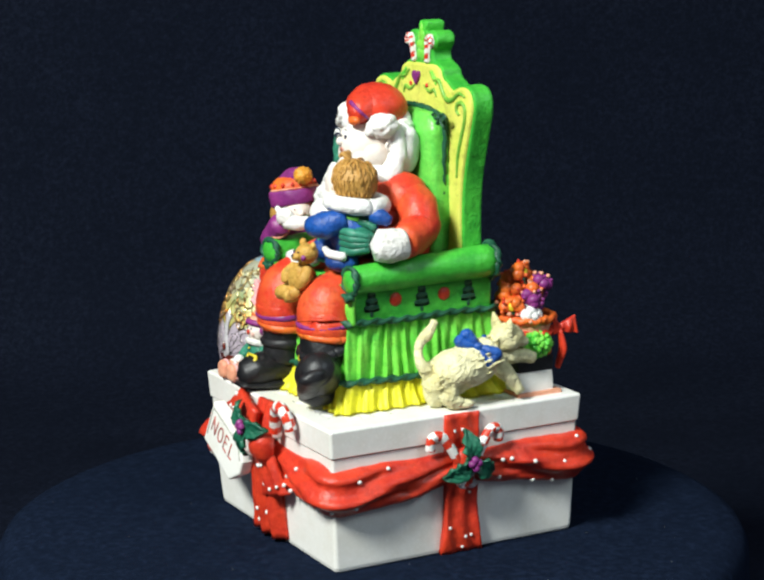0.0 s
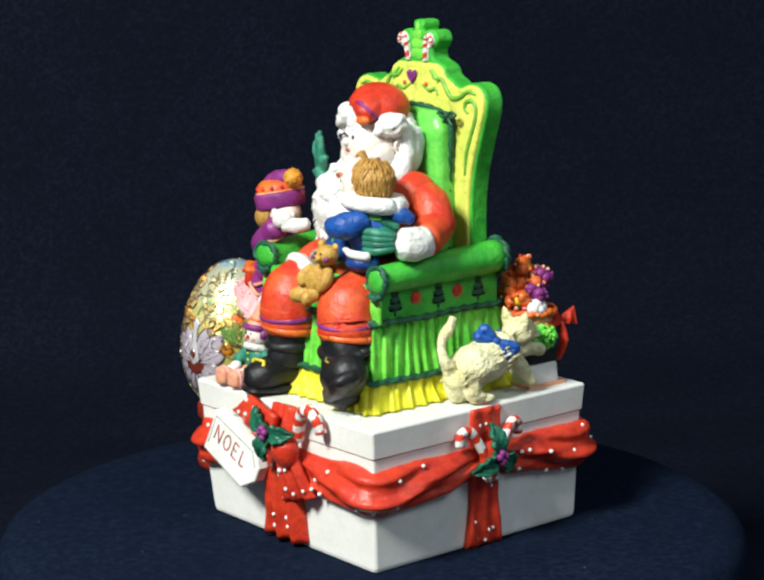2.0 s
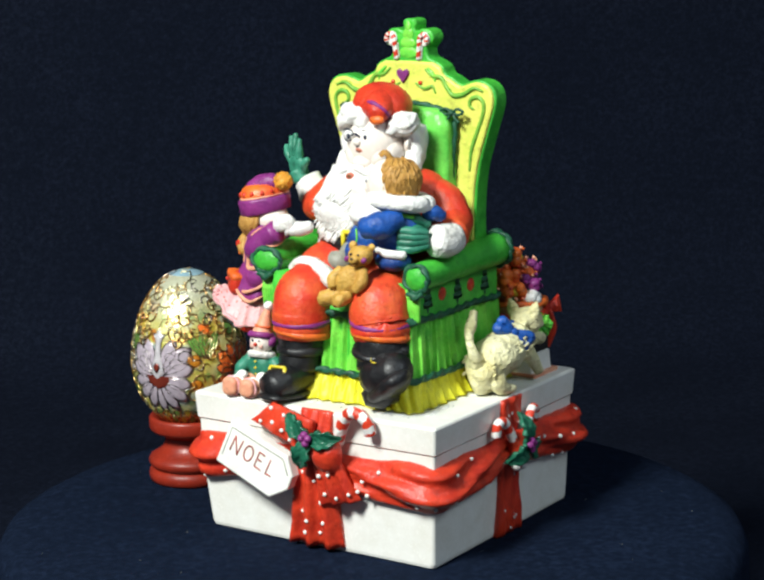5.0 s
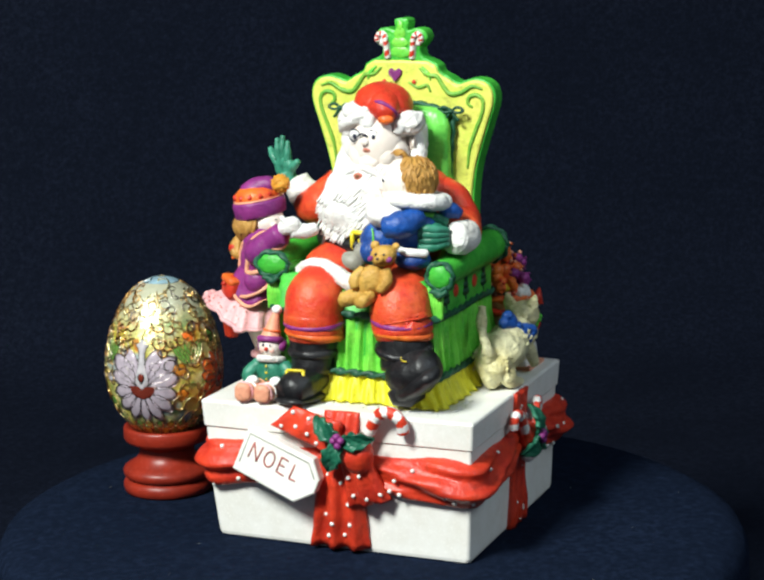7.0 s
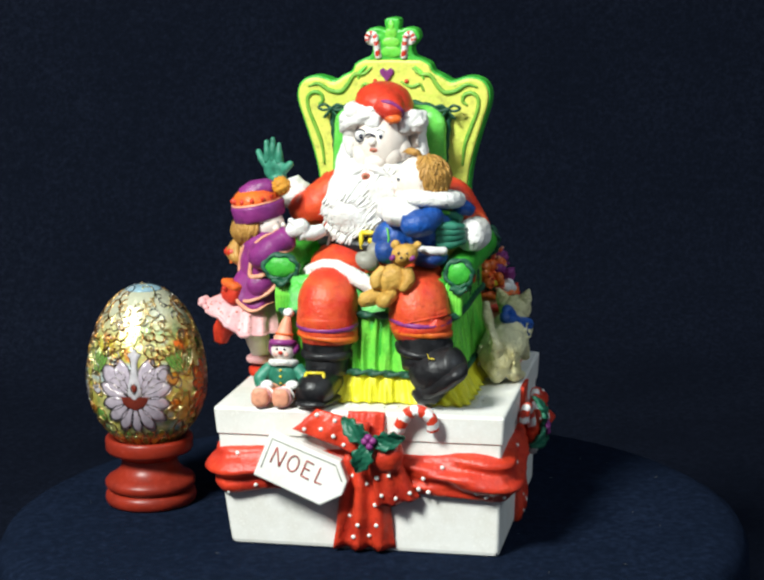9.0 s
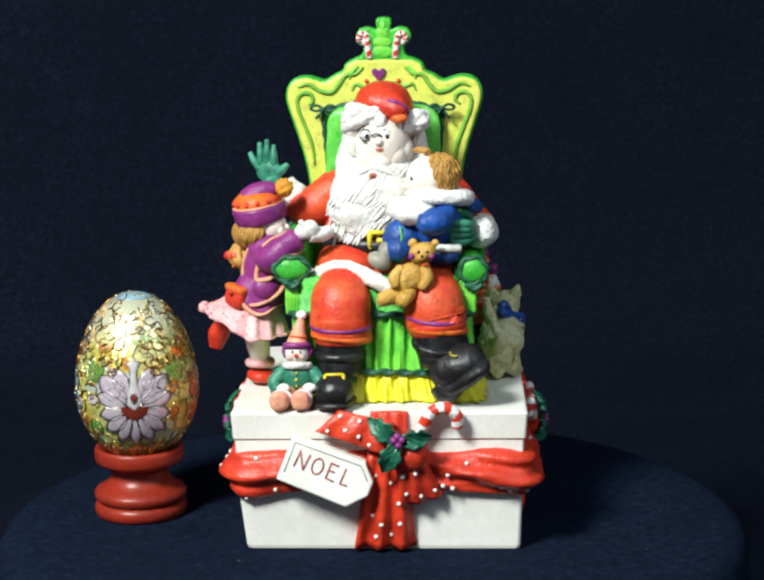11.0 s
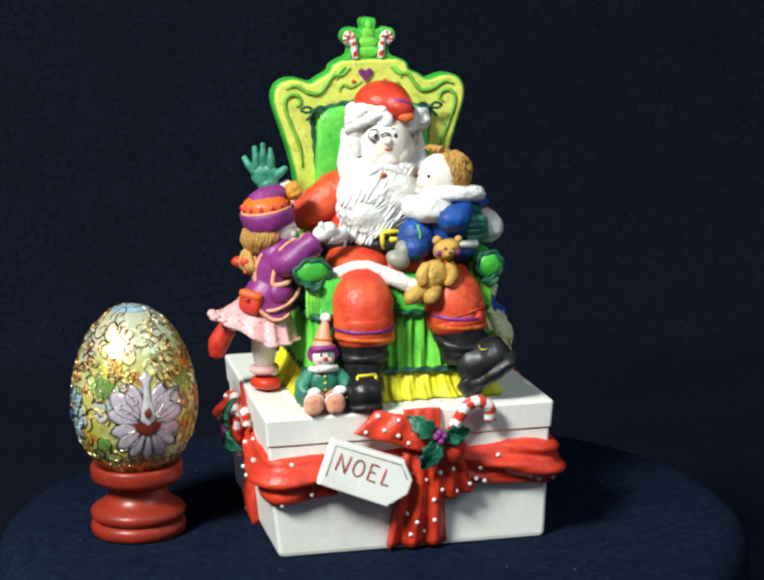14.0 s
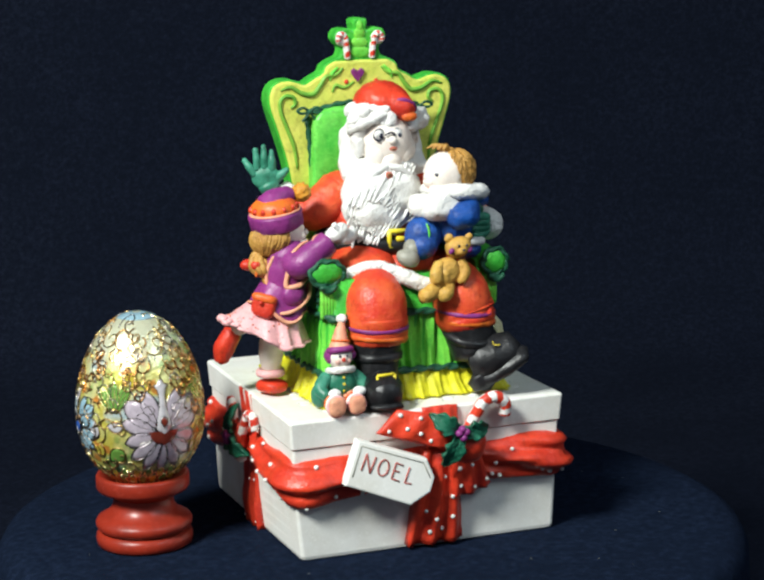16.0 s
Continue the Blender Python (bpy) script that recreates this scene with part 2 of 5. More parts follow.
def turntable():
    root = tagged(new("turntable"), "round turntable covered with black cloth", "turntable")
    s = Sculpt()
    s.lathe("cloth", [(0.01, 0.1), (5, 0.1), (10, 0.1), (13.3, 0.1), (14.0, 0.02), (14.45, -0.22), (14.7, -0.7), (14.8, -2.5), (15.0, -5.0), (15.4, -8.6), (10, -8.7), (0.01, -8.7)], seg=120)
    part("cloth_cover", s, root)
    s = Sculpt()
    for i in range(26):
        a, r = rng.uniform(0, 6.28), 13.4 * math.sqrt(rng.uniform(0.1, 1))
        L, d = rng.uniform(0.03, 0.10), rng.uniform(0, 6.28)
        c = np.array([r * math.cos(a), r * math.sin(a), 0.11])
        s.tube("grey", [c, c + [L * math.cos(d), L * math.sin(d), 0.01]], 0.006, seg=5, steps=1)
    tagged(part("lint", s, root, "scattered pale lint specks"), kind="stuff")
    return root


# ---- egg and its stand, measured from the foot of the stand ----
EGG_X, EGG_Y = -9.76, -0.46


def egg_radius(z):
    """Half-width at height z over the egg's lower end; 6.45 tall, 4.6 wide."""
    u = np.clip(z / 6.45, 0, 1)
    return 2.31 * np.sqrt(np.clip(1 - ((u - 0.43) / np.where(u < 0.43, 0.43, 0.57)) ** 2, 0, 1)) * np.where(u > 0.43, 1 - 0.05 * (u - 0.43), 1)


def egg_point(a, z, lift=0.0):
    r = egg_radius(z) + lift
    return np.array([r * math.sin(a), -r * math.cos(a), z])


def cloisonne_egg():
    root = tagged(new("cloisonne_egg"), "gold cloisonne enamel egg with lilac lotus flower", "egg")
    s = Sculpt()
    zs = 6.45 * (1 - np.cos(np.linspace(0.02, math.pi - 0.02, 56))) / 2
    s.lathe("egg", [(max(0.01, float(egg_radius(z))), z) for z in zs], seg=96)
    part("shell", s, root)
    return root


def egg_stand():
    root = tagged(new("egg_stand"), "turned red lacquered wooden egg stand", "egg stand")
    for name, prof in (("foot", [(0.01, 0.0), (1.62, 0.0), (1.74, 0.08), (1.78, 0.28), (1.75, 0.44), (1.66, 0.54), (1.50, 0.60), (0.01, 0.60)]),
                       ("collar", [(0.01, 0.58), (1.52, 0.58), (1.68, 0.64), (1.76, 0.76), (1.77, 0.90), (1.70, 1.02), (1.48, 1.14), (1.26, 1.30), (1.13, 1.50), (1.09, 1.72), (1.10, 1.84), (0.01, 1.84)]),
                       ("cup", [(0.01, 1.80), (1.10, 1.80), (1.18, 1.92), (1.42, 2.02), (1.64, 2.10), (1.71, 2.22), (1.71, 2.60), (1.66, 2.69), (1.54, 2.70), (1.30, 2.52), (0.8, 2.40), (0.01, 2.36)])):
        s = Sculpt()
        s.lathe("wood", prof, seg=72)
        part(name, s, root)
    return root


# ---- gift box ----
def box_ring(h, z, r=0.25, n=6, wob=0.0):
    pts = []
    for cx, cy, a0 in ((1, -1, -90), (1, 1, 0), (-1, 1, 90), (-1, -1, 180)):
        for i in range(n):
            a = radians(a0 + 90 * i / (n - 1))
            pts.append((cx * (h - r) + r * math.cos(a), cy * (h - r) + r * math.sin(a), z))
    p = np.array(pts)
    # the cast box is not quite square: front left worn in below, rear right drawn in
    u, v = np.clip(p[:, 0] / 10.6 + .5, 0, 1), np.clip(p[:, 1] / 10.6 + .5, 0, 1)
    p[:, 0] += -0.10 * (1 - u) * (1 - v) - 0.08 * u * v + wob * (1 - u) * (1 - v)
    p[:, 1] += -0.12 * u * v + 0.35 * wob * (1 - u) * (1 - v)
    return p


def gift_box(root):
    s = Sculpt()
    rings = [(5.06, -.18, .20, .22), (5.14, -.12, .20, .21), (5.17, 0.0, .18, .20)] + [(5.17 + .012 * i, .412 * i, .16 - .006 * i, max(0, .20 - .034 * i)) for i in range(1, 11)]
    s.loft("white", [box_ring(h, z, r, wob=w) for h, z, r, w in rings], flat=True)
    part("box_body", s, root, "white painted gift box body")
    s = Sculpt()
    s.loft("white", [box_ring(5.15, 4.14, .12), box_ring(5.30, 4.15, .12), box_ring(5.36, 4.20, .12), box_ring(5.42, 5.13, .10), box_ring(5.39, 5.19, .10), box_ring(5.32, 5.22, .10)], flat=True)
    part("box_lid", s, root, "white painted gift box lid")


def swag(root, k):
    """Dotted ribbon drape round one corner, from one side's middle to the next."""
    s, dots = Sculpt(), Sculpt()
    L = 5.3
    # way round the corner, in the plan: from (0, -L) by (L, -L) to (L, 0)
    t = np.linspace(0, 1, 61)
    way = []
    rc = 0.55
    for u in t:
        d = u * 2 * L
        if d < L - rc:
            way.append(((d, -L), (0, -1)))
        elif d > L + rc:
            way.append(((L, d - 2 * L), (1, 0)))
        else:
            a = radians(-90 + 90 * (d - L + rc) / (2 * rc))
            way.append(((L - rc + rc * math.cos(a), -L + rc + rc * math.sin(a)), (math.cos(a), math.sin(a))))
    rows = []
    for u, ((x, y), (nx, ny)) in zip(t, way):
        c = math.sin(math.pi * u) ** 0.8
        top = 3.72 + 0.05 * c
        low = 2.70 - 0.78 * c
        ring = []
        for j in range(17):
            v = j / 16
            z = top + (low - top) * v
            out = (0.16 + 0.42 * c) * math.sin(math.pi * v) ** 0.6
            out += (0.07 + 0.12 * c) * math.sin(v * 12 - 5.0 * math.sin(math.pi * u) + 1.3 * math.sin(u * 9 + k)) * math.sin(math.pi * v)
            out += 0.055 * math.sin(v * 26 + 7 * u + k) * math.sin(math.pi * v)
            out -= 0.12 * (1 if j in (0, 16) else 0)
            ring.append((x + nx * out, y + ny * out, z + 0.05 * math.sin(u * 21 + k * 2)))
        rows.append(np.array(ring))
    back = [np.array([(x - 0.2 * nx, y - 0.2 * ny, p[0][2]), (x - 0.2 * nx, y - 0.2 * ny, p[-1][2])]) for ((x, y), (nx, ny)), p in zip(way, rows)]
    s.loft("red", [np.vstack([r, b[::-1]]) for r, b in zip(rows, back)])
    for i in range(3, 59, 4):
        for v in ((3, 12) if i % 8 == 3 else (7, 14)):
            if rng.uniform() < 0.42:
                continue
            p = rows[min(59, i + rng.randint(-1, 3))][min(15, max(1, v + rng.randint(-2, 3)))]
            n = np.array([*way[i][1], 0])
            dots.blob("white", p + n * 0.01, 0.085, n=.015, k=9, sub=2)
    a = radians(90 * k)
    for q in (s, dots):
        q.v = [np.column_stack([v[:, 0] * math.cos(a) - v[:, 1] * math.sin(a), v[:, 0] * math.sin(a) + v[:, 1] * math.cos(a), v[:, 2]]) for v in q.v]
    ob = part("ribbon_swag", s, root, "red draped ribbon with white dots", 0.05)
    tagged(part("polka_dots", dots, ob), kind="stuff")


def side_band(root, a):
    s, dots = Sculpt(), Sculpt()
    rows = []
    for z in np.linspace(-0.16, 5.18, 27):
        w = 0.68 + 0.16 * max(0, (1.5 - z) / 1.5) ** 1.5 + (0.05 if z > 4 else -0.06 * math.exp(-((z - 3.3) / .5) ** 2))
        base = 5.23 + 0.06 * min(1, z / 4.1) + (0.08 if z > 4.15 else 0)
        xs = np.linspace(-w, w, 17)
        ring = [(x, -(base + 0.10 + 0.05 * math.sin(x * 9 + 1.6 * math.sin(z * 1.3)) + 0.10 * math.exp(-((z - 0.6) / .6) ** 2)), z) for x in xs]
        ring += [(w, -base + 0.15, z), (-w, -base + 0.15, z)]
        rows.append(np.array(ring))
    s.loft("red", rows)
    for i in range(1, 26, 2):
        for j in (3, 8, 13):
            if rng.uniform() < 0.28:
                dots.blob("fur", rows[i][j + int(rng.randint(-1, 2))] + [0, -0.02, 0], (0.07, 0.04, 0.07), sub=1)
    turn_about(s, a), turn_about(dots, a)
    ob = part("ribbon_band", s, root, "red upright ribbon band with white dots", 0.03)
    tagged(part("polka_dots", dots, ob), kind="stuff")


def turn_about(s, a, shift=(0, 0, 0)):
    a = radians(a)
    s.v = [np.column_stack([v[:, 0] * math.cos(a) - v[:, 1] * math.sin(a), v[:, 0] * math.sin(a) + v[:, 1] * math.cos(a), v[:, 2]]) + np.array(shift) for v in s.v]


# ---- throne ----
BACK = [(0, 19.2), (.25, 19.15), (.30, 18.98), (.27, 18.74), (.60, 18.82), (.94, 18.74), (1.06, 18.45), (.92, 18.2), (.78, 18.05), (.86, 17.75), (1.18, 17.6), (1.48, 17.42), (1.62, 17.15), (1.95, 16.98), (2.3, 16.78),
        (2.6, 16.86), (2.95, 16.95), (3.35, 16.9), (3.65, 16.7), (3.8, 16.35), (3.78, 15.9), (3.6, 15.3), (3.38, 14.6), (3.15, 13.8), (3.0, 13.0), (2.93, 12.0), (2.93, 10.5), (2.93, 6.5)]


BACK = [(x, z - 0.1) for x, _, z in smooth_path([(x, 0, z) for x, z in BACK], 4)]


def mirrored(half):
    return half + [(-x, z) for x, z in half[::-1] if x > 0]


def inset(o, d):
    o = np.array(o, float)
    e1, e2 = o - np.roll(o, 1, axis=0), np.roll(o, -1, axis=0) - o
    nrm = lambda e: np.stack([e[:, 1], -e[:, 0]], 1) / (np.linalg.norm(e, axis=1)[:, None] + 1e-9)
    w = nrm(e1) + nrm(e2)
    w /= np.maximum(0.6, np.sum(w * w, axis=1) / 2)[:, None]
    area = np.sum(o[:, 0] * np.roll(o[:, 1], -1) - np.roll(o[:, 0], -1) * o[:, 1])
    return o - w * d * (1 if area > 0 else -1)


def throne(root):
    s = Sculpt()
    s.slab("green", [(x, z) for x, z in mirrored(BACK)], 1.5, 2.34, 0.09, lambda v: v * [1.01, 1, 1] + [.05, 0, .06])
    back = part("throne_back", s, root, "tall scrolled green throne back")
    s = Sculpt()
    low = [(x, z) for x, z in BACK if z < 17.55]
    s.slab("yellow", inset(mirrored([(0, 17.56)] + low), 0.08), 1.38, 1.8, 0.09, lambda v: v * [1.01, 1, 1] + [.05, 0, .06])
    part("face_panel", s, back, "yellow painted front of the throne back")
    s = Sculpt()
    cush = [(0, 15.95), (1.0, 15.9), (1.8, 15.72), (2.25, 15.6), (2.3, 15.2), (2.2, 14), (2.1, 12.5), (2.05, 10)]
    s.blob("cushion", (0, 1.2, 12.95), (2.25, 0.62, 2.92), power=0.32, n=0.06, k=2.0, sub=5)
    part("back_cushion", s, root, "lime green back cushion", 0.05)
    s = Sculpt()
    pts = [(x, 1.18, z) for x, z in mirrored(cush)]
    pts = pts[len(cush):] + pts[:len(cush)]
    s.tube("rope", pts, 0.10, seg=12, steps=6, strands=2, depth=0.35, twist=6)
    part("cushion_cord", s, root, "dark green cord round the cushion")
    for sx in (-1, 1):
        s = Sculpt()
        x, z = sx * 2.3, 15.68
        for d in (-1, 1):
            s.tube("rope", [(x, .95, z), (x + d * .25, .92, z + .16), (x + d * .5, .92, z + .05), (x + d * .3, .92, z - .06), (x, .95, z)], 0.055, seg=8)
            s.tube("rope", [(x, .95, z), (x + d * .15, .92, z - .2), (x + d * .3, .94, z - .36)], 0.055, seg=8)
        s.blob("rope", (x, .9, z), 0.1, sub=2)
        part("cord_bow", s, root, "dark green tied cord bow")
    # seat body, skirt and fringe
    s = Sculpt()
    s.loft("green", [box_ring(1, 0, .15) * [3.15, 3.1, 0] + [0, -.4, z] for z in (5.3, 9.9)])
    part("seat", s, root, "green upholstered seat base")
    for mat, z0, z1, g0, g1, n, name, lab in (("lime", 6.25, 8.5, 0.32, 0.1, 58, "pleated_skirt", "pleated lime green skirt of the throne"), ("fringe", 5.28, 6.35, 0.75, 0.25, 46, "fringe", "yellow fringe along the throne's foot")):
        s = Sculpt()
        rows = []
        for q in np.linspace(0, 1, 12):
            z, g = z0 + (z1 - z0) * q, g0 + (g1 - g0) * q ** 0.7
            loop = rounded_loop(3.15 + g, 3.1 + g, 0.4, 720)
            u = np.arange(720) / 720
            amp = (0.11 if mat == "lime" else 0.10) * (1 - 0.4 * q)
            w = amp * np.sin(2 * math.pi * n * 1.0 * u + 1.6 * np.sin(2 * math.pi * 7 * u + 2 * q) + 1.1 * np.sin(2 * math.pi * 11 * u + 1) + 0.6 * math.sin(3 * q)) + 0.03 * np.sin(2 * math.pi * 97 * u)
            nx = loop / np.linalg.norm(loop, axis=1)[:, None]
            p = loop + nx * w[:, None]
            rows.append(np.column_stack([p[:, 0], p[:, 1] - .4, np.full(720, z)]))
        s.loft(mat, rows)
        part(name, s, root, lab, 0.045)
    for z, g in ((8.5, 0.22), (6.32, 0.36)):
        s = Sculpt()
        loop = rounded_loop(3.15 + g, 3.1 + g, 0.4, 64)
        s.tube("rope", [(x, y - .4, z + .025 * math.sin(i * .7)) for i, (x, y) in enumerate(np.vstack([loop, loop[:1]]))], 0.115, seg=12, steps=5, strands=2, depth=0.35, twist=5)
        part("rope_trim", s, root, "dark green rope trim")
    # arms
    for sx in (-1, 1):
        s = Sculpt()
        x = 3.25 * sx
        za = 10.12 if sx > 0 else 10.2
        rx, rz = (0.46, 0.46) if sx > 0 else (0.62, 0.42)
        s.slab("green", [(x - .5 * sx, 8.4), (x + .12 * sx, 8.4), (x + .12 * sx, 10.2), (x - .5 * sx, 10.2)], -3.3, 2.5, 0.08)
        s.tube("green", [(x + .1 * sx, -3.4, za), (x + .1 * sx, -1, za + .1), (x + .12 * sx, 2.4, za + .2)], [0.50, 0.58, 0.62], seg=24, steps=8, n=0.015)
        arm = part("armrest", s, root, "green rolled armrest", 0.025)
        s = Sculpt()
        p = (x + (.22 if sx > 0 else -.05), -3.5, za)
        s.blob("green", p, (rx, 0.2, rz), sub=3)
        loop = [(p[0] + (rx + .02) * math.cos(q), p[1], p[2] + (rz + .02) * math.sin(q)) for q in np.linspace(0, 2 * math.pi, 25)]
        s.tube("rope", loop, 0.11, seg=10, steps=3, strands=2, depth=.35, twist=6)
        s.tube("rope", [(p[0] - .3, p[1] - .1, p[2] - rz - .08), (p[0], p[1] - .16, p[2] - rz - .18), (p[0] + .3, p[1] - .1, p[2] - rz - .08)], 0.12, seg=10, strands=2, depth=.35, twist=6)
        part("arm_scroll", s, arm, "arm end ringed with dark green cord")
        s = Sculpt()
        for i in range(6):
            xx = x - .38 * sx + i * .12 * sx
            s.tube("lime", [(xx, -3.34, 9.7), (xx, -3.44, 9.1), (xx, -3.4, 8.5)], [0.07, 0.11, 0.09], seg=8)
        part("arm_pleats", s, arm, "gathered lime green arm front")
        s = Sculpt()
        s.tube("rope", [(x + .12 * sx + .64 * math.cos(q), 2.45, za + .2 + .64 * math.sin(q)) for q in np.linspace(0, 2 * math.pi, 25)], 0.12, seg=10, steps=3, strands=2, depth=.35, twist=6)
        part("arm_cord", s, arm, "dark green cord at the arm's rear end")
        # little painted trees and baubles in relief on the outer side
        for j, y in enumerate((-2.6, -1.6, -0.5, 0.45, 1.5)):
            s = Sculpt()
            px = x + .12 * sx
            if j % 2 == 0:
                for q, (w, zz) in enumerate(((.34, 8.95), (.27, 9.2), (.18, 9.48))):
                    s.loft("rope", [np.array([(px + sx * .03, y + w * math.cos(a), zz + .08 * math.sin(a)) for a in np.linspace(0, 6.28, 8, endpoint=False)]), np.array([(px + sx * .03, y + .05 * math.cos(a), zz + .36 + .02 * math.sin(a)) for a in np.linspace(0, 6.28, 8, endpoint=False)])])
                    s.blob("rope", (px, y, zz + .1), (0.06, w, 0.13), sub=2)
                s.blob("rope", (px, y, 8.8), (0.05, .08, .14), sub=2)
                part("tree_relief", s, arm, "dark green tree in relief")
            else:
                s.blob("red", (px, y, 9.25), (0.09, .27, .27), sub=2)
                part("bauble_relief", s, arm, "red bauble in relief")


def rounded_loop(hx, hy, r, n):
    """n points evenly along a rounded rectangle about the origin."""
    base = []
    for cx, cy, a0 in ((1, -1, -90), (1, 1, 0), (-1, 1, 90), (-1, -1, 180)):
        for i in range(9):
            a = radians(a0 + 90 * i / 8)
            base.append((cx * (hx - r) + r * math.cos(a), cy * (hy - r) + r * math.sin(a)))
    p = np.array(base + base[:1])
    d = np.concatenate([[0], np.cumsum(np.linalg.norm(np.diff(p, axis=0), axis=1))])
    u = np.linspace(0, d[-1], n, endpoint=False)
    return np.column_stack([np.interp(u, d, p[:, 0]), np.interp(u, d, p[:, 1])])


def patch(s, mat, a, b, c, d, bulge=0.2, folds=3, fold=0.06, thick=0.09, nu=25, nv=15, pinch=0.0):
    """A piece of sculpted cloth between four corners, a-b above and d-c below."""
    a, b, c, d = (np.array(q, float) for q in (a, b, c, d))
    nrm = np.cross(d - a, b - a)
    nrm /= np.linalg.norm(nrm)
    front, rear = [], []
    for j in range(nv):
        v = j / (nv - 1)
        f, r = [], []
        for i in range(nu):
            u = i / (nu - 1)
            p = (a * (1 - u) + b * u) * (1 - v) + (d * (1 - u) + c * u) * v
            h = bulge * math.sin(math.pi * u) ** 0.7 * (0.35 + 0.65 * math.sin(math.pi * v))
            h += fold * math.sin(2 * math.pi * folds * u + 1.5 * v) * (0.4 + 0.6 * v)
            f.append(p + nrm * h)
            r.append(p - nrm * thick)
        front.append(f)
        rear.append(r)
    s.loft(mat, [np.array(f + r[::-1]) for f, r in zip(front, rear)])
    return [np.array(f) for f in front], nrm


def ring(s, mat, c, rx, ry, r, tilt=(0, 0, 0), n=0.0, k=5.0, seg=10, arc=(0, 360), strands=0, steps=1):
    a = np.radians(np.linspace(arc[0], arc[1], 49))
    p = np.column_stack([rx * np.cos(a), ry * np.sin(a), 0 * a]) @ turned(*tilt).T + np.array(c)
    s.tube(mat, p, r, seg=seg, steps=steps, n=n, k=k, strands=strands, depth=0.35 if strands else 0, twist=6)


def cane(s, pts, r, n):
    """One bent stick, its two paints winding round it."""
    t = Sculpt()
    seg, steps = 12, 12
    t.tube("fur", pts, r, seg=seg, steps=steps)
    t.mats = ["fur", "red"]
    rings = (len(t.v[0]) - 2) // seg
    for i in range(rings - 1):
        for j in range(seg):
            t.m[i * seg + j] = int(n * i / rings + 1.0 * j / seg) % 2
    for m in t.mats:
        if m not in s.mats:
            s.mats.append(m)
    s.v.append(t.v[0])
    s.f += [[k + s.n for k in f] for f in t.f]
    s.m += [s.mats.index(t.mats[k]) for k in t.m]
    s.flat += t.flat
    s.n += len(t.v[0])


def tufts(s, mat, starts, ends, r0, r1, wave, bulge=(0, 0, 0), seed=1):
    """Locks of hair, each a wavy tapering strand."""
    r = np.random.RandomState(seed)
    for a, b in zip(starts, ends):
        a, b = np.array(a, float), np.array(b, float)
        w = r.normal(size=(2, 3)) * wave
        s.tube(mat, [a, a * .66 + b * .34 + w[0] + np.array(bulge) * .8, a * .33 + b * .67 + w[1] + np.array(bulge), b], [r0, r0 * 1.05, r0 * .8, r1], seg=6, steps=4)


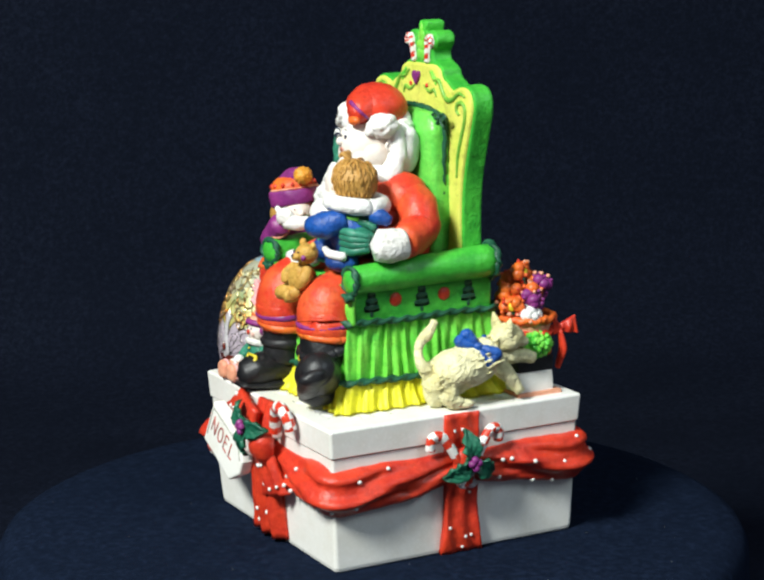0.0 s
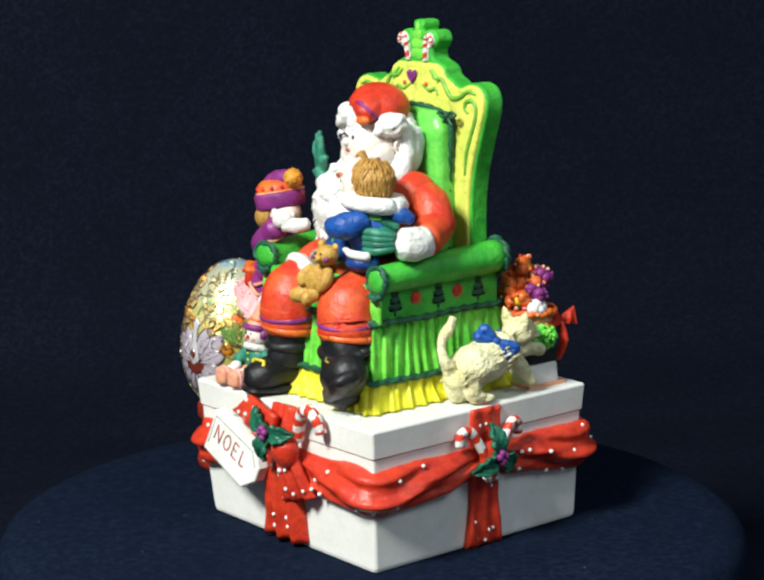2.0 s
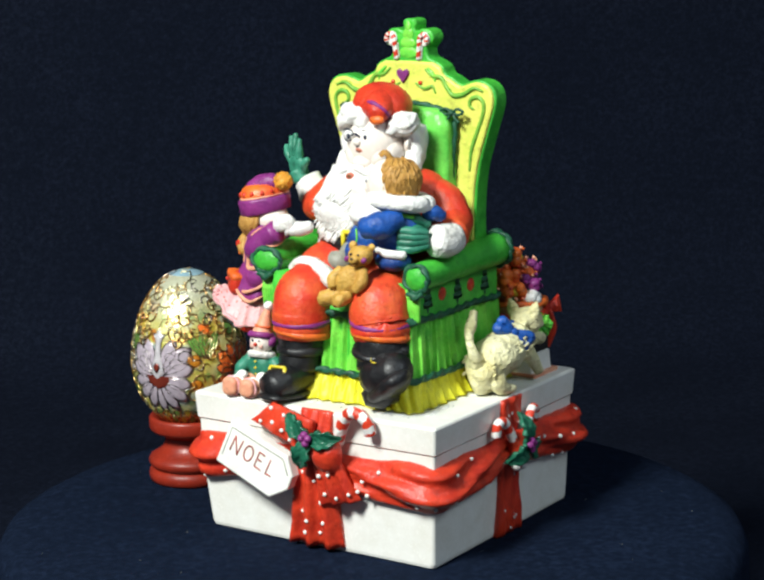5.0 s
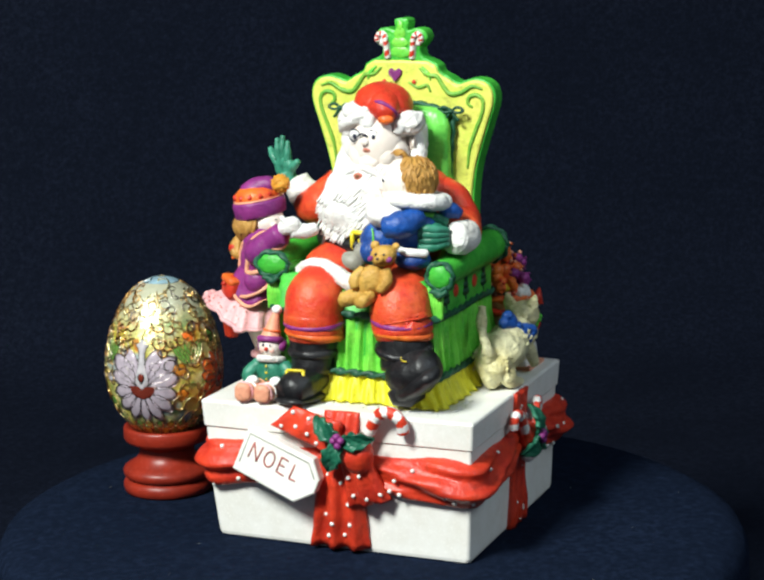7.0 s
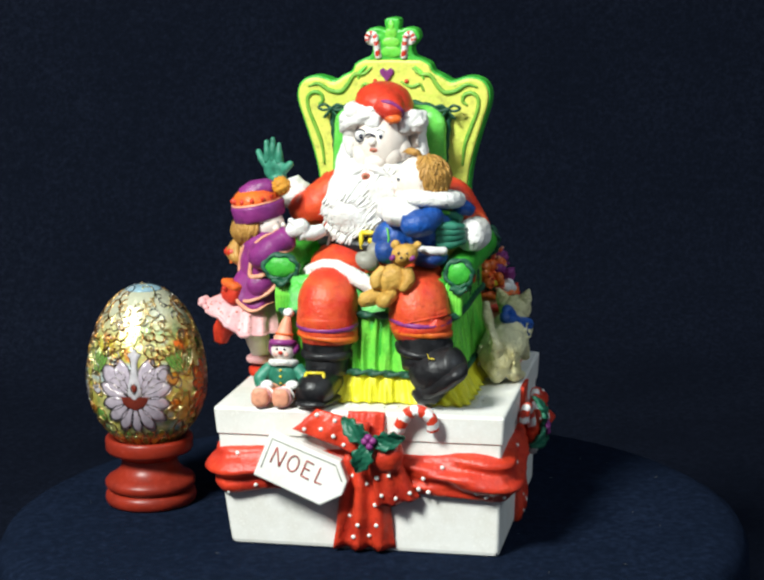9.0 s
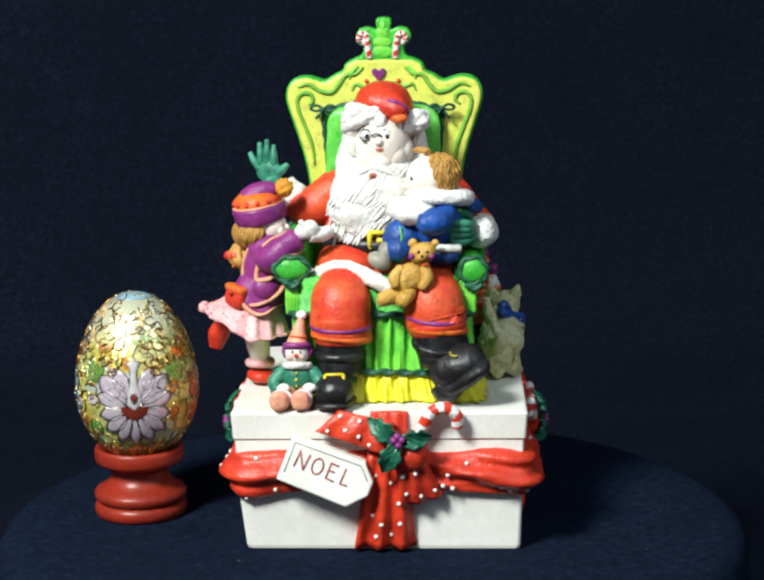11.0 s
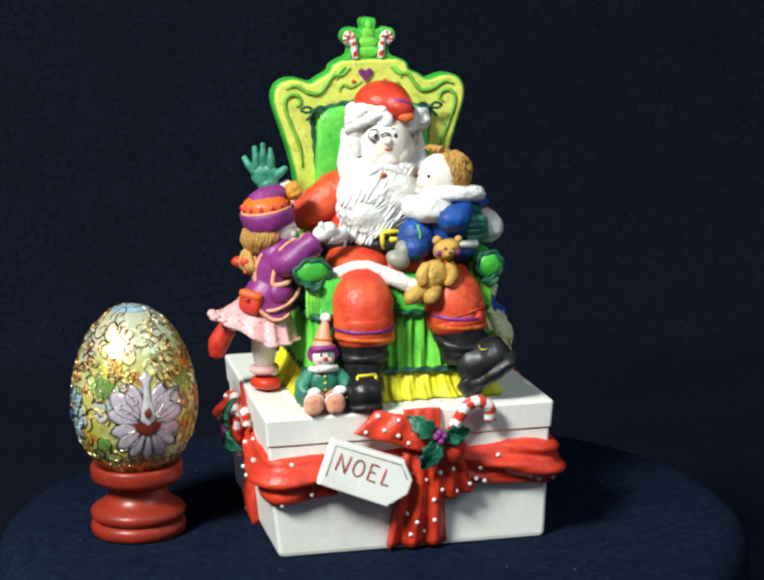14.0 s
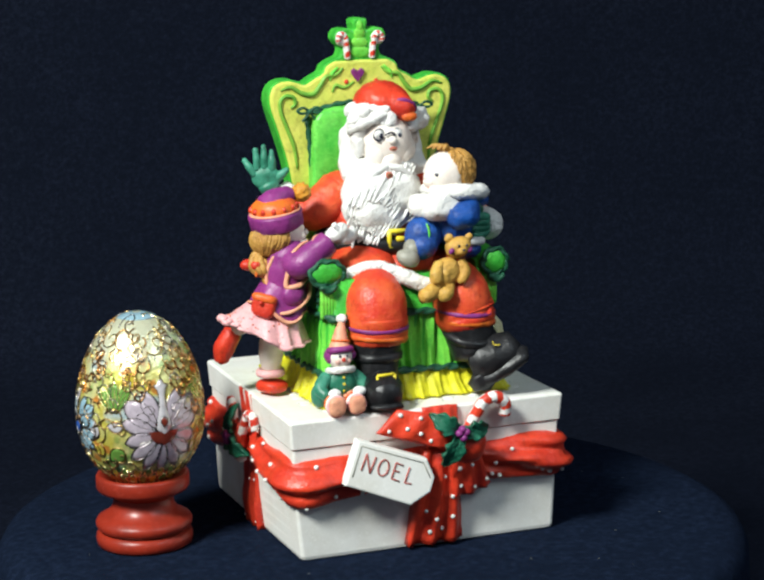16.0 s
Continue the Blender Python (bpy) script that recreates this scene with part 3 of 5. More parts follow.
def seated_figure(root):
    s = Sculpt()
    # coat
    s.blob("suit", (0.1, -0.35, 11.5), (2.45, 1.75, 2.35), n=0.05, k=1.6, sub=4)
    s.blob("suit", (-1.5, -0.4, 12.75), (1.0, 0.95, 0.85), n=0.06, sub=3)
    s.blob("suit", (1.7, -0.35, 12.8), (1.05, 0.95, 0.85), n=0.06, sub=3)
    # arm that hugs the child
    s.tube("suit", [(1.9, -0.25, 12.7), (2.75, -0.25, 12.35), (3.2, -0.5, 11.7), (3.75, -1.5, 11.4)], [0.72, 0.76, 0.76, 0.66], seg=20, steps=8, n=0.06, k=2.2)
    s.tube("fleece", [(3.8, -1.5, 11.4), (3.8, -1.95, 11.36), (3.66, -2.5, 11.42)], [0.60, 0.64, 0.58], seg=20, n=0.05, k=5)
    s.blob("teal", (2.95, -2.72, 11.5), (0.55, 0.62, 0.56), rot=(0, 0, 35), n=0.04)
    for i, z in enumerate((11.15, 11.38, 11.6, 11.82)):
        s.tube("teal", [(3.5, -2.75, z * .7 + 3.45), (3.15, -3.2, z), (2.6, -3.4, z + .03)], [0.15, 0.17, 0.13], seg=10)
    s.tube("teal", [(3.35, -2.4, 11.95), (2.95, -2.75, 12.2), (2.5, -3.1, 12.22)], [0.18, 0.2, 0.14], seg=10)
    # raised arm
    s.tube("suit", [(-1.7, -0.4, 12.7), (-2.5, -0.55, 12.15), (-3.0, -0.35, 12.0), (-3.4, 0.0, 12.2)], [0.85, 0.8, 0.68, 0.55], seg=18, steps=8, n=0.05)
    s.tube("fleece", [(-3.25, -.05, 12.05), (-3.55, .02, 12.40), (-3.9, .05, 12.78)], [0.56, 0.66, 0.54], seg=18, n=0.12, k=5)
    p, ax = np.array((-4.42, 0.12, 13.35)), np.array((0.9, -0.4, 0))
    s.blob("teal", p, (0.56, 0.26, 0.50), rot=(0, 0, -24), n=0.03)
    s.tube("teal", [p + [0.25, 0, -0.6], p + [0.05, 0, -0.2]], [0.34, 0.4], seg=12)
    for a0, z0, a1, z1 in ((-0.38, 0.1, -0.82, 0.72), (-0.3, 0.3, -0.36, 1.12), (-0.02, 0.35, -0.04, 1.26), (0.24, 0.3, 0.26, 1.08), (0.38, -0.05, 0.86, 0.32)):
        s.tube("teal", [p + ax * a0 + [0, 0, z0], p + ax * (a0 * .5 + a1 * .5) + [0, -.04, z0 * .5 + z1 * .5], p + ax * a1 + [0, 0, z1]], [0.17, 0.16, 0.10], seg=10)
    # belt
    ring(s, "black", (0.05, -0.5, 11.05), 2.3, 1.78, 0.34, tilt=(8, 0, 0), seg=12)
    for q in ([(-.42, -2.5, 11.4), (.3, -2.5, 11.4)], [(-.42, -2.5, 10.8), (.3, -2.5, 10.8)], [(-.42, -2.5, 11.4), (-.42, -2.5, 10.8)], [(.3, -2.5, 11.4), (.3, -2.5, 10.8)], [(-.1, -2.53, 11.1), (.3, -2.53, 11.1)]):
        s.tube("gold", q, 0.075, seg=8, steps=2)
    # coat skirt over the lap with its fur hem
    s.blob("suit", (-1.25, -2.0, 10.15), (1.2, 1.45, 0.78), rot=(8, 0, 0), n=0.04, sub=3)
    s.blob("suit", (0.6, -1.7, 10.0), (1.6, 1.2, 0.8), sub=3)
    s.tube("fleece", [(-2.55, -2.3, 9.75), (-2.3, -3.0, 9.95), (-1.75, -3.3, 10.22), (-1.1, -3.38, 10.2), (-.45, -3.6, 9.9), (.2, -3.85, 9.62), (.75, -4.1, 9.55)], [0.2, 0.29, 0.29, 0.28, 0.29, 0.30, 0.2], seg=14, steps=14, n=0.2, k=8)
    # legs
    for x, y, out, drop in ((-1.48, -3.72, 0.0, 0.0), (1.95, -3.72, 0.12, 0.3)):
        s.tube("suit", [(x * .8, -1.0, 9.45), (x * .95, -2.6, 9.4), (x, y + .1, 9.0), (x + out, y - .05, 8.4), (x + out * 1.2, y - .05, 8.05 + drop)], [1.0, 1.05, 1.13, 1.14, 1.12], seg=32, steps=8, n=0.03, k=1.7)
        s.tube("suit", [(x + out * 1.2, y - .05, 8.2 + drop), (x + out * 1.35, y - .05, 7.85 + drop), (x + out * 1.5, y - .05, 7.5 + drop)], [1.10, 1.14, 1.0], seg=32, n=0.035, k=2.2)
        ring(s, "purple", (x + out, y - .05, 8.16 + drop), 1.07, 1.07, 0.11, tilt=(4, 4 if out else 0, 0))
        ring(s, "orange", (x + out * 1.35, y - .05, 7.72 + drop), 1.02, 1.02, 0.14, tilt=(-3, 5, 0), n=0.12, k=4)
    # flat boot
    s.tube("black", [(-1.52, -3.75, 7.5), (-1.52, -3.85, 6.9), (-1.55, -3.95, 6.3)], [0.98, 0.84, 0.78], seg=22)
    ring(s, "black", (-1.52, -3.8, 7.05), 0.80, 0.80, 0.20, n=0.04)
    s.tube("black", [(-1.56, -3.7, 5.95), (-1.6, -4.3, 6.02), (-1.7, -5.0, 5.93), (-1.8, -5.52, 5.82)], [0.66, 0.72, 0.76, 0.62], seg=22, steps=7, flat=0.86, n=0.02)
    s.tube("black", [(-1.56, -3.5, 5.45), (-1.65, -4.6, 5.45), (-1.8, -5.62, 5.48)], [0.66, 0.74, 0.62], seg=18, steps=7, flat=0.25)
    s.blob("black", (-1.66, -4.78, 6.28), (.50, .42, .40))
    bx, by, bz = -1.68, -5.2, 6.33
    for q in ([(-.34, -.08, -.24), (-.34, .06, .24)], [(.34, -.08, -.24), (.34, .06, .24)], [(-.34, -.08, -.24), (.34, -.08, -.24)], [(-.34, .06, .24), (.34, .06, .24)]):
        s.tube("gold", [np.array(w) + (bx, by, bz) for w in q], 0.075, seg=8, steps=2)
    # boot tipped on its heel, toe out
    s.tube("black", [(2.12, -3.8, 7.95), (2.2, -4.0, 7.4), (2.32, -4.2, 6.75)], [1.0, 0.92, 0.84], seg=24, n=0.03)
    ring(s, "black", (2.2, -4.0, 7.5), 0.90, 0.90, 0.17, tilt=(14, 4, 0), n=0.05)
    s.tube("black", [(2.3, -4.25, 6.5), (2.62, -4.48, 6.62), (3.05, -4.68, 6.82), (3.6, -4.95, 7.1)], [0.80, 0.86, 0.80, 0.60], seg=24, steps=7, n=0.03)
    s.tube("black", [(2.5, -4.6, 6.02), (2.85, -4.75, 6.2), (3.3, -4.97, 6.5), (3.75, -5.15, 6.85), (3.9, -5.2, 7.0)], [0.62, 0.66, 0.68, 0.60, 0.36], seg=22, steps=8, flat=0.52, up=(-.5, -.12, .82))
    s.tube("black", [(2.42, -4.42, 6.0), (2.62, -4.6, 5.66)], [0.72, 0.64], seg=20, flat=0.85)
    for q in ([(2.58, -5.20, 7.46), (2.62, -5.26, 7.30)], [(2.62, -5.26, 7.30), (2.86, -5.32, 7.30)]):
        s.tube("gold", q, 0.06, seg=8, steps=2)
    # head
    s.blob("skin", (0.08, -0.92, 14.62), (1.06, 1.1, 1.22), sub=4)
    for sx in (-1, 1):
        s.blob("skin", (0.04 + sx * .42, -1.44, 14.24), (0.52, 0.42, 0.52))
        ex = -0.16 + sx * .38
        s.blob("fur", (ex, -1.84, 15.0), (0.21, 0.13, 0.23), sub=2)
        s.blob("ink", (ex + .05, -1.96, 14.95), (0.075, 0.05, 0.10), sub=2)
        s.tube("ink", [(ex + .20 * math.cos(a), -1.94 + .10 * abs(math.cos(a)), 14.99 + .23 * math.sin(a)) for a in np.linspace(0.3, 6.0, 16)], 0.022, seg=6, steps=2)
        # moustache
        s.tube("fur", [(-.25, -2.0, 13.78), (sx * .35 - .25, -2.04, 13.70), (sx * .75 - .2, -1.98, 13.45), (sx * 1.0 - .15, -1.9, 13.15)], [0.11, 0.16, 0.14, 0.04], seg=10, n=0.10, k=6)
    s.tube("ink", [(-.34, -2.0, 14.98), (-.14, -2.08, 15.08), (.06, -2.02, 14.98)], 0.030, seg=6)
    s.blob("skin", (-.06, -1.98, 14.76), (0.17, 0.20, 0.17), sub=3)
    s.blob("skin", (0.0, -1.7, 13.98), (0.42, 0.34, 0.32))
    s.blob("lip", (.0, -1.93, 14.46), (0.20, 0.10, 0.12), n=0.02, sub=3)
    s.blob("brown", (.0, -2.01, 14.44), (0.11, 0.035, 0.05), sub=2)
    s.blob("skin", (.02, -1.84, 14.14), (0.26, 0.16, 0.14), sub=3)
    s.blob("lip", (-.28, -2.14, 13.48), (0.21, 0.12, 0.14), sub=2)
    s.blob("brown", (-.28, -2.24, 13.5), (0.09, 0.04, 0.06), sub=2)
    # beard
    s.blob("fur", (-.05, -1.0, 13.55), (1.5, .95, .62), n=0.10, k=4)
    s.blob("fur", (-.3, -1.48, 12.75), (1.62, .88, 1.2), n=0.06, k=4, sub=4)
    s.blob("fur", (-.85, -1.78, 11.95), (1.22, .74, .80), rot=(0, 25, 0), n=0.06, k=4, sub=4)
    st, en = [], []
    for i in range(208):
        q = (i % 52) / 51
        lay = 0.8 * (i // 52)
        st.append((-1.45 + 2.5 * q + .05 * lay, -1.62 - .38 * math.sin(math.pi * q), 13.62 - .55 * lay + .4 * ((i * .414) % 1 - .5)))
        en.append((-2.1 + 2.2 * q + .1 * lay, -1.95 - .48 * math.sin(math.pi * (.15 + .7 * q)), 12.25 - .42 * lay + .6 * q ** 2 - .09 * ((i * 5) % 3) + .55 * ((i * .618) % 1 - .5)))
    tufts(s, "fur", st, en, 0.085, 0.028, 0.04, (.05, -.02, 0), 4)
    for sx in (-1, 1):
        if sx < 0:
            s.tube("fur", [(-1.0, -.45, 15.2), (-1.2, -.5, 14.6), (-1.3, -.7, 13.95), (-1.35, -1.15, 13.3)], [.30, .36, .44, .42], seg=14, steps=6, n=0.13, k=4.5)
            for j in range(4):
                a, q = j * 2.4, 15.8 - .15 * j
                s.tube("fur", [(-1.0 - .02 * j, -1.15 - .05 * j, q), (-1.24, -1.3 + .1 * math.cos(a), q - .10), (-1.38, -1.05, q - .26), (-1.24, -.8, q - .34)], [.10, .15, .14, .05], seg=8, steps=4, n=0.08, k=8)
            for j in range(6):
                s.tube("fur", [(-1.32 + .10 * j, -.95 - .08 * j, 15.05 + .10 * j), (-1.12 + .13 * j, -1.42 - .05 * j, 15.35 + .07 * j), (-.72 + .13 * j, -1.62, 15.50 + .04 * j), (-.45 + .12 * j, -1.58, 15.42 + .05 * j)], [.16, .20, .17, .06], seg=8, steps=5, n=0.07, k=8)
            s.blob("fur", (-.85, -1.2, 15.5), (.42, .36, .38), n=0.1, k=7)
            s.blob("fur", (-1.0, -.95, 15.12), (.36, .42, .46), n=0.08, k=7)
            s.blob("fur", (-1.08, -1.0, 14.6), (.26, .38, .5), n=0.08, k=7)
        else:
            s.tube("fur", [(1.25, -.35, 15.1), (1.4, -.35, 14.5), (1.42, -.55, 13.9), (1.35, -.95, 13.4)], [.34, .30, .40, .44], seg=14, steps=6, n=0.14, k=4.5)
        s.blob("fur", (sx * 1.1 + .1, -.1 if sx < 0 else .05, 14.5), (.42, .6, .95), n=0.14, k=6)
        s.blob("fur", (sx * 1.15 + .1, -.75 if sx < 0 else -.4, 15.12), (.36, .5, .36), n=0.14, k=7)
    s.blob("skin", (1.30, -.62, 14.62), (.16, .22, .30), sub=3)
    ring(s, "skin", (1.42, -.6, 14.64), .18, .26, .06, tilt=(0, 90, 0), seg=8)
    s.blob("skin", (.72, -1.0, 14.35), (.55, .62, .6), sub=4)
    s.blob("fur", (.08, .0, 14.5), (1.2, .6, 1.1), n=0.1, k=6)
    # cap with fur brim, folded tip and pompom
    s.blob("red", (0.13, -0.55, 16.02), (1.14, 1.16, 0.88), rot=(0, 10, 0), n=0.03, k=1.6, sub=4)
    s.tube("red", [(.1, -.35, 15.9), (.36, -1.05, 16.0), (.6, -1.5, 15.85), (.7, -1.7, 15.6)], [0.5, 0.76, 0.50, 0.3], seg=16, n=0.05, k=2)
    ring(s, "purple", (.58, -1.52, 15.95), .50, .40, .06, tilt=(-40, 22, 0), seg=8)
    s.blob("orange", (.72, -1.82, 15.6), (.30, .18, .18), n=0.05)
    for i in range(26):
        a = 2 * math.pi * i / 26
        z = 15.50 + .30 * math.cos(a - 3.0)
        q = np.array((0.1 + 1.14 * math.cos(a), -.55 + 1.08 * math.sin(a), z))
        if -1.45 < a - 2 * math.pi < -.75:
            continue
        s.blob("fur", q, (.27, .27, .30), n=0.12, k=7, sub=3)
    s.blob("fur", (-.85, -1.15, 15.78), (.48, .42, .38), n=0.13, k=7)
    s.blob("fur", (-.4, -1.45, 15.88), (.36, .3, .28), n=0.13, k=7)
    s.blob("fleece", (1.33, -.9, 15.42), (.54, .52, .52), n=0.13, k=8, sub=4)
    part("seated_figure", s, root, "white-bearded seated figure in a red suit and black boots", 0.045)


def boy_figure(root):
    s = Sculpt()
    f = np.array((-.97, -.22, 0))                       # he looks this way
    h = np.array((1.97, -2.64, 13.46))
    s.blob("skin", h + f * .18, (0.86, 0.82, 0.86), sub=4)
    s.blob("skin", h + f * .85 + [0, 0, -.22], (.3, .3, .26))
    s.blob("blush", h + f * .98 + [.0, -.1, -.42], (.08, .06, .05), sub=2)
    s.blob("skin", h + f * 1.02 + [0, 0, -.05], (.14, .14, .12), sub=2)
    for d in (-1, 1):
        e = h + f * .84 + np.array((.22, -.97, 0)) * .40 * d + [0, 0, .12]
        s.blob("fur", e, (.12, .12, .12), sub=2)
        s.blob("ink", e + f * .06 + [.02, -.04, -.02], (.07, .07, .085), sub=2)
    # hair, combed from the crown
    c = h - f * .2 + np.array((0, 0, .1))
    s.blob("hair", c, (.84, .84, .82), n=0.04, k=5, sub=4)
    r = np.random.RandomState(3)
    for i in range(330):
        v = r.normal(size=3)
        v /= np.linalg.norm(v)
        if v @ f > .42 or v[2] < -.55:
            continue
        w = np.array((0, 0, -1.0)) + r.normal(size=3) * .16
        w -= v * (w @ v)
        w /= np.linalg.norm(w)
        p = c + v * .83
        s.tube("hair", [p, c + (v + w * .2) * .85, c + (v + w * .42) * .80], [.035, .042, .015], seg=5, steps=2)
    for j in range(4):
        s.tube("hair", [c + f * .3 + [0, 0, .78], c + f * .5 + [.1 * (j - 2), -.12 * (j - 2), .98], c + f * .72 + [.16 * (j - 2), -.18 * (j - 2), .86]], [.12, .1, .03], seg=6)
    # fur collar and chest
    ring(s, "fleece", (2.2, -2.55, 12.78), .98, .95, .32, tilt=(-4, 4, 0), n=0.14, k=7, seg=12)
    s.blob("fur", (1.35, -3.3, 12.35), (.72, .6, .62), n=0.1, k=6)
    s.blob("fur", (.85, -2.75, 12.35), (.55, .5, .45), n=0.1, k=6)
    # coat, sleeve, trousers
    s.blob("blue", (2.15, -2.65, 11.75), (.98, .9, 1.05), n=0.05, sub=4)
    s.blob("blue", (2.08, -3.75, 12.0), (.64, .54, .52), rot=(0, -12, 0), n=0.05)
    s.tube("blue", [(2.55, -3.2, 12.3), (2.1, -3.9, 12.02), (1.55, -3.95, 11.9)], [.42, .5, .42], seg=14)
    s.tube("blue", [(3.2, -2.45, 12.42), (3.45, -2.2, 12.35), (3.7, -2.0, 12.2)], [.28, .3, .2], seg=12)
    s.tube("lime", [(3.0, -2.9, 12.28), (2.6, -3.25, 12.35), (2.35, -3.5, 12.3)], [.1, .12, .06], seg=8)
    s.blob("blue", (.8, -2.85, 11.25), (.72, .55, .72), n=0.07, sub=3)
    s.blob("blue", (.7, -3.1, 10.85), (.52, .5, .5), n=0.07)
    s.tube("lime", [(.75, -3.35, 11.75), (.82, -3.42, 11.4), (.78, -3.4, 11.15)], .04, seg=6)
    s.blob("blue", (2.3, -3.25, 10.65), (.7, .62, .42), n=0.05)
    s.tube("fur", [(1.9, -3.75, 11.12), (2.4, -3.75, 11.0), (2.95, -3.45, 10.95)], [.14, .18, .16], seg=10, n=0.15, k=8)
    s.blob("grey", (-.05, -3.35, 10.5), (.48, .42, .32), rot=(0, 20, 0), n=0.06)
    s.blob("grey", (.25, -3.1, 10.75), (.35, .35, .4), n=0.06)
    part("small_figure", s, root, "child figure in a blue coat with a white fur collar", 0.04)


def teddy_bear(root):
    s = Sculpt()
    h = np.array((1.78, -4.25, 11.22))
    s.blob("bear", h, (.50, .44, .44), n=0.04, k=6)
    for d in (-1, 1):
        s.blob("bear", h + [d * .40, .05, .36], (.17, .12, .17), sub=2)
        s.blob("ink", h + [d * .16, -.42, .12], .045, sub=1)
        s.blob("purple", h + [d * .36, -.30, -.08], (.13, .1, .13), sub=2)
    s.blob("bear", h + [0, -.4, -.08], (.22, .18, .16), sub=2)
    s.blob("ink", h + [0, -.57, -.02], (.06, .05, .05), sub=1)
    s.blob("bear", (1.5, -4.2, 10.25), (.58, .5, .66), n=0.04, k=6)
    s.tube("bear", [(1.95, -4.25, 10.7), (2.15, -4.45, 10.3), (2.0, -4.6, 9.95)], [.22, .24, .18], seg=10, n=0.06)
    s.tube("bear", [(1.1, -4.3, 10.7), (.95, -4.55, 10.35), (1.05, -4.65, 10.05)], [.2, .22, .16], seg=10, n=0.06)
    s.tube("bear", [(1.2, -4.25, 9.75), (.85, -4.5, 9.62), (.55, -4.6, 9.55)], [.3, .3, .26], seg=12, n=0.06)
    s.tube("bear", [(1.6, -4.35, 9.75), (1.45, -4.65, 9.6), (1.4, -4.8, 9.6)], [.3, .3, .28], seg=12, n=0.06)
    s.v = [v + [-.2, -.08, -.28] + np.outer(np.clip(v[:, 2] - 11.2, -2, .4), [.2, 0, 0]) for v in s.v]
    part("teddy_bear", s, root, "ochre teddy bear with purple cheeks", 0.03)


def collar_band(s, mat, c, profile, tilt, wob=0.03):
    """A turned band about a tilted axis, a little wavy."""
    a = np.linspace(0, 2 * math.pi, 48, endpoint=False)
    w = 1 + wob * np.sin(3 * a + 1) + wob * .5 * np.sin(7 * a)
    s.loft(mat, [np.column_stack([r * w * np.cos(a), r * w * np.sin(a), np.full(48, z)]) @ turned(*tilt).T + np.array(c) for r, z in profile])


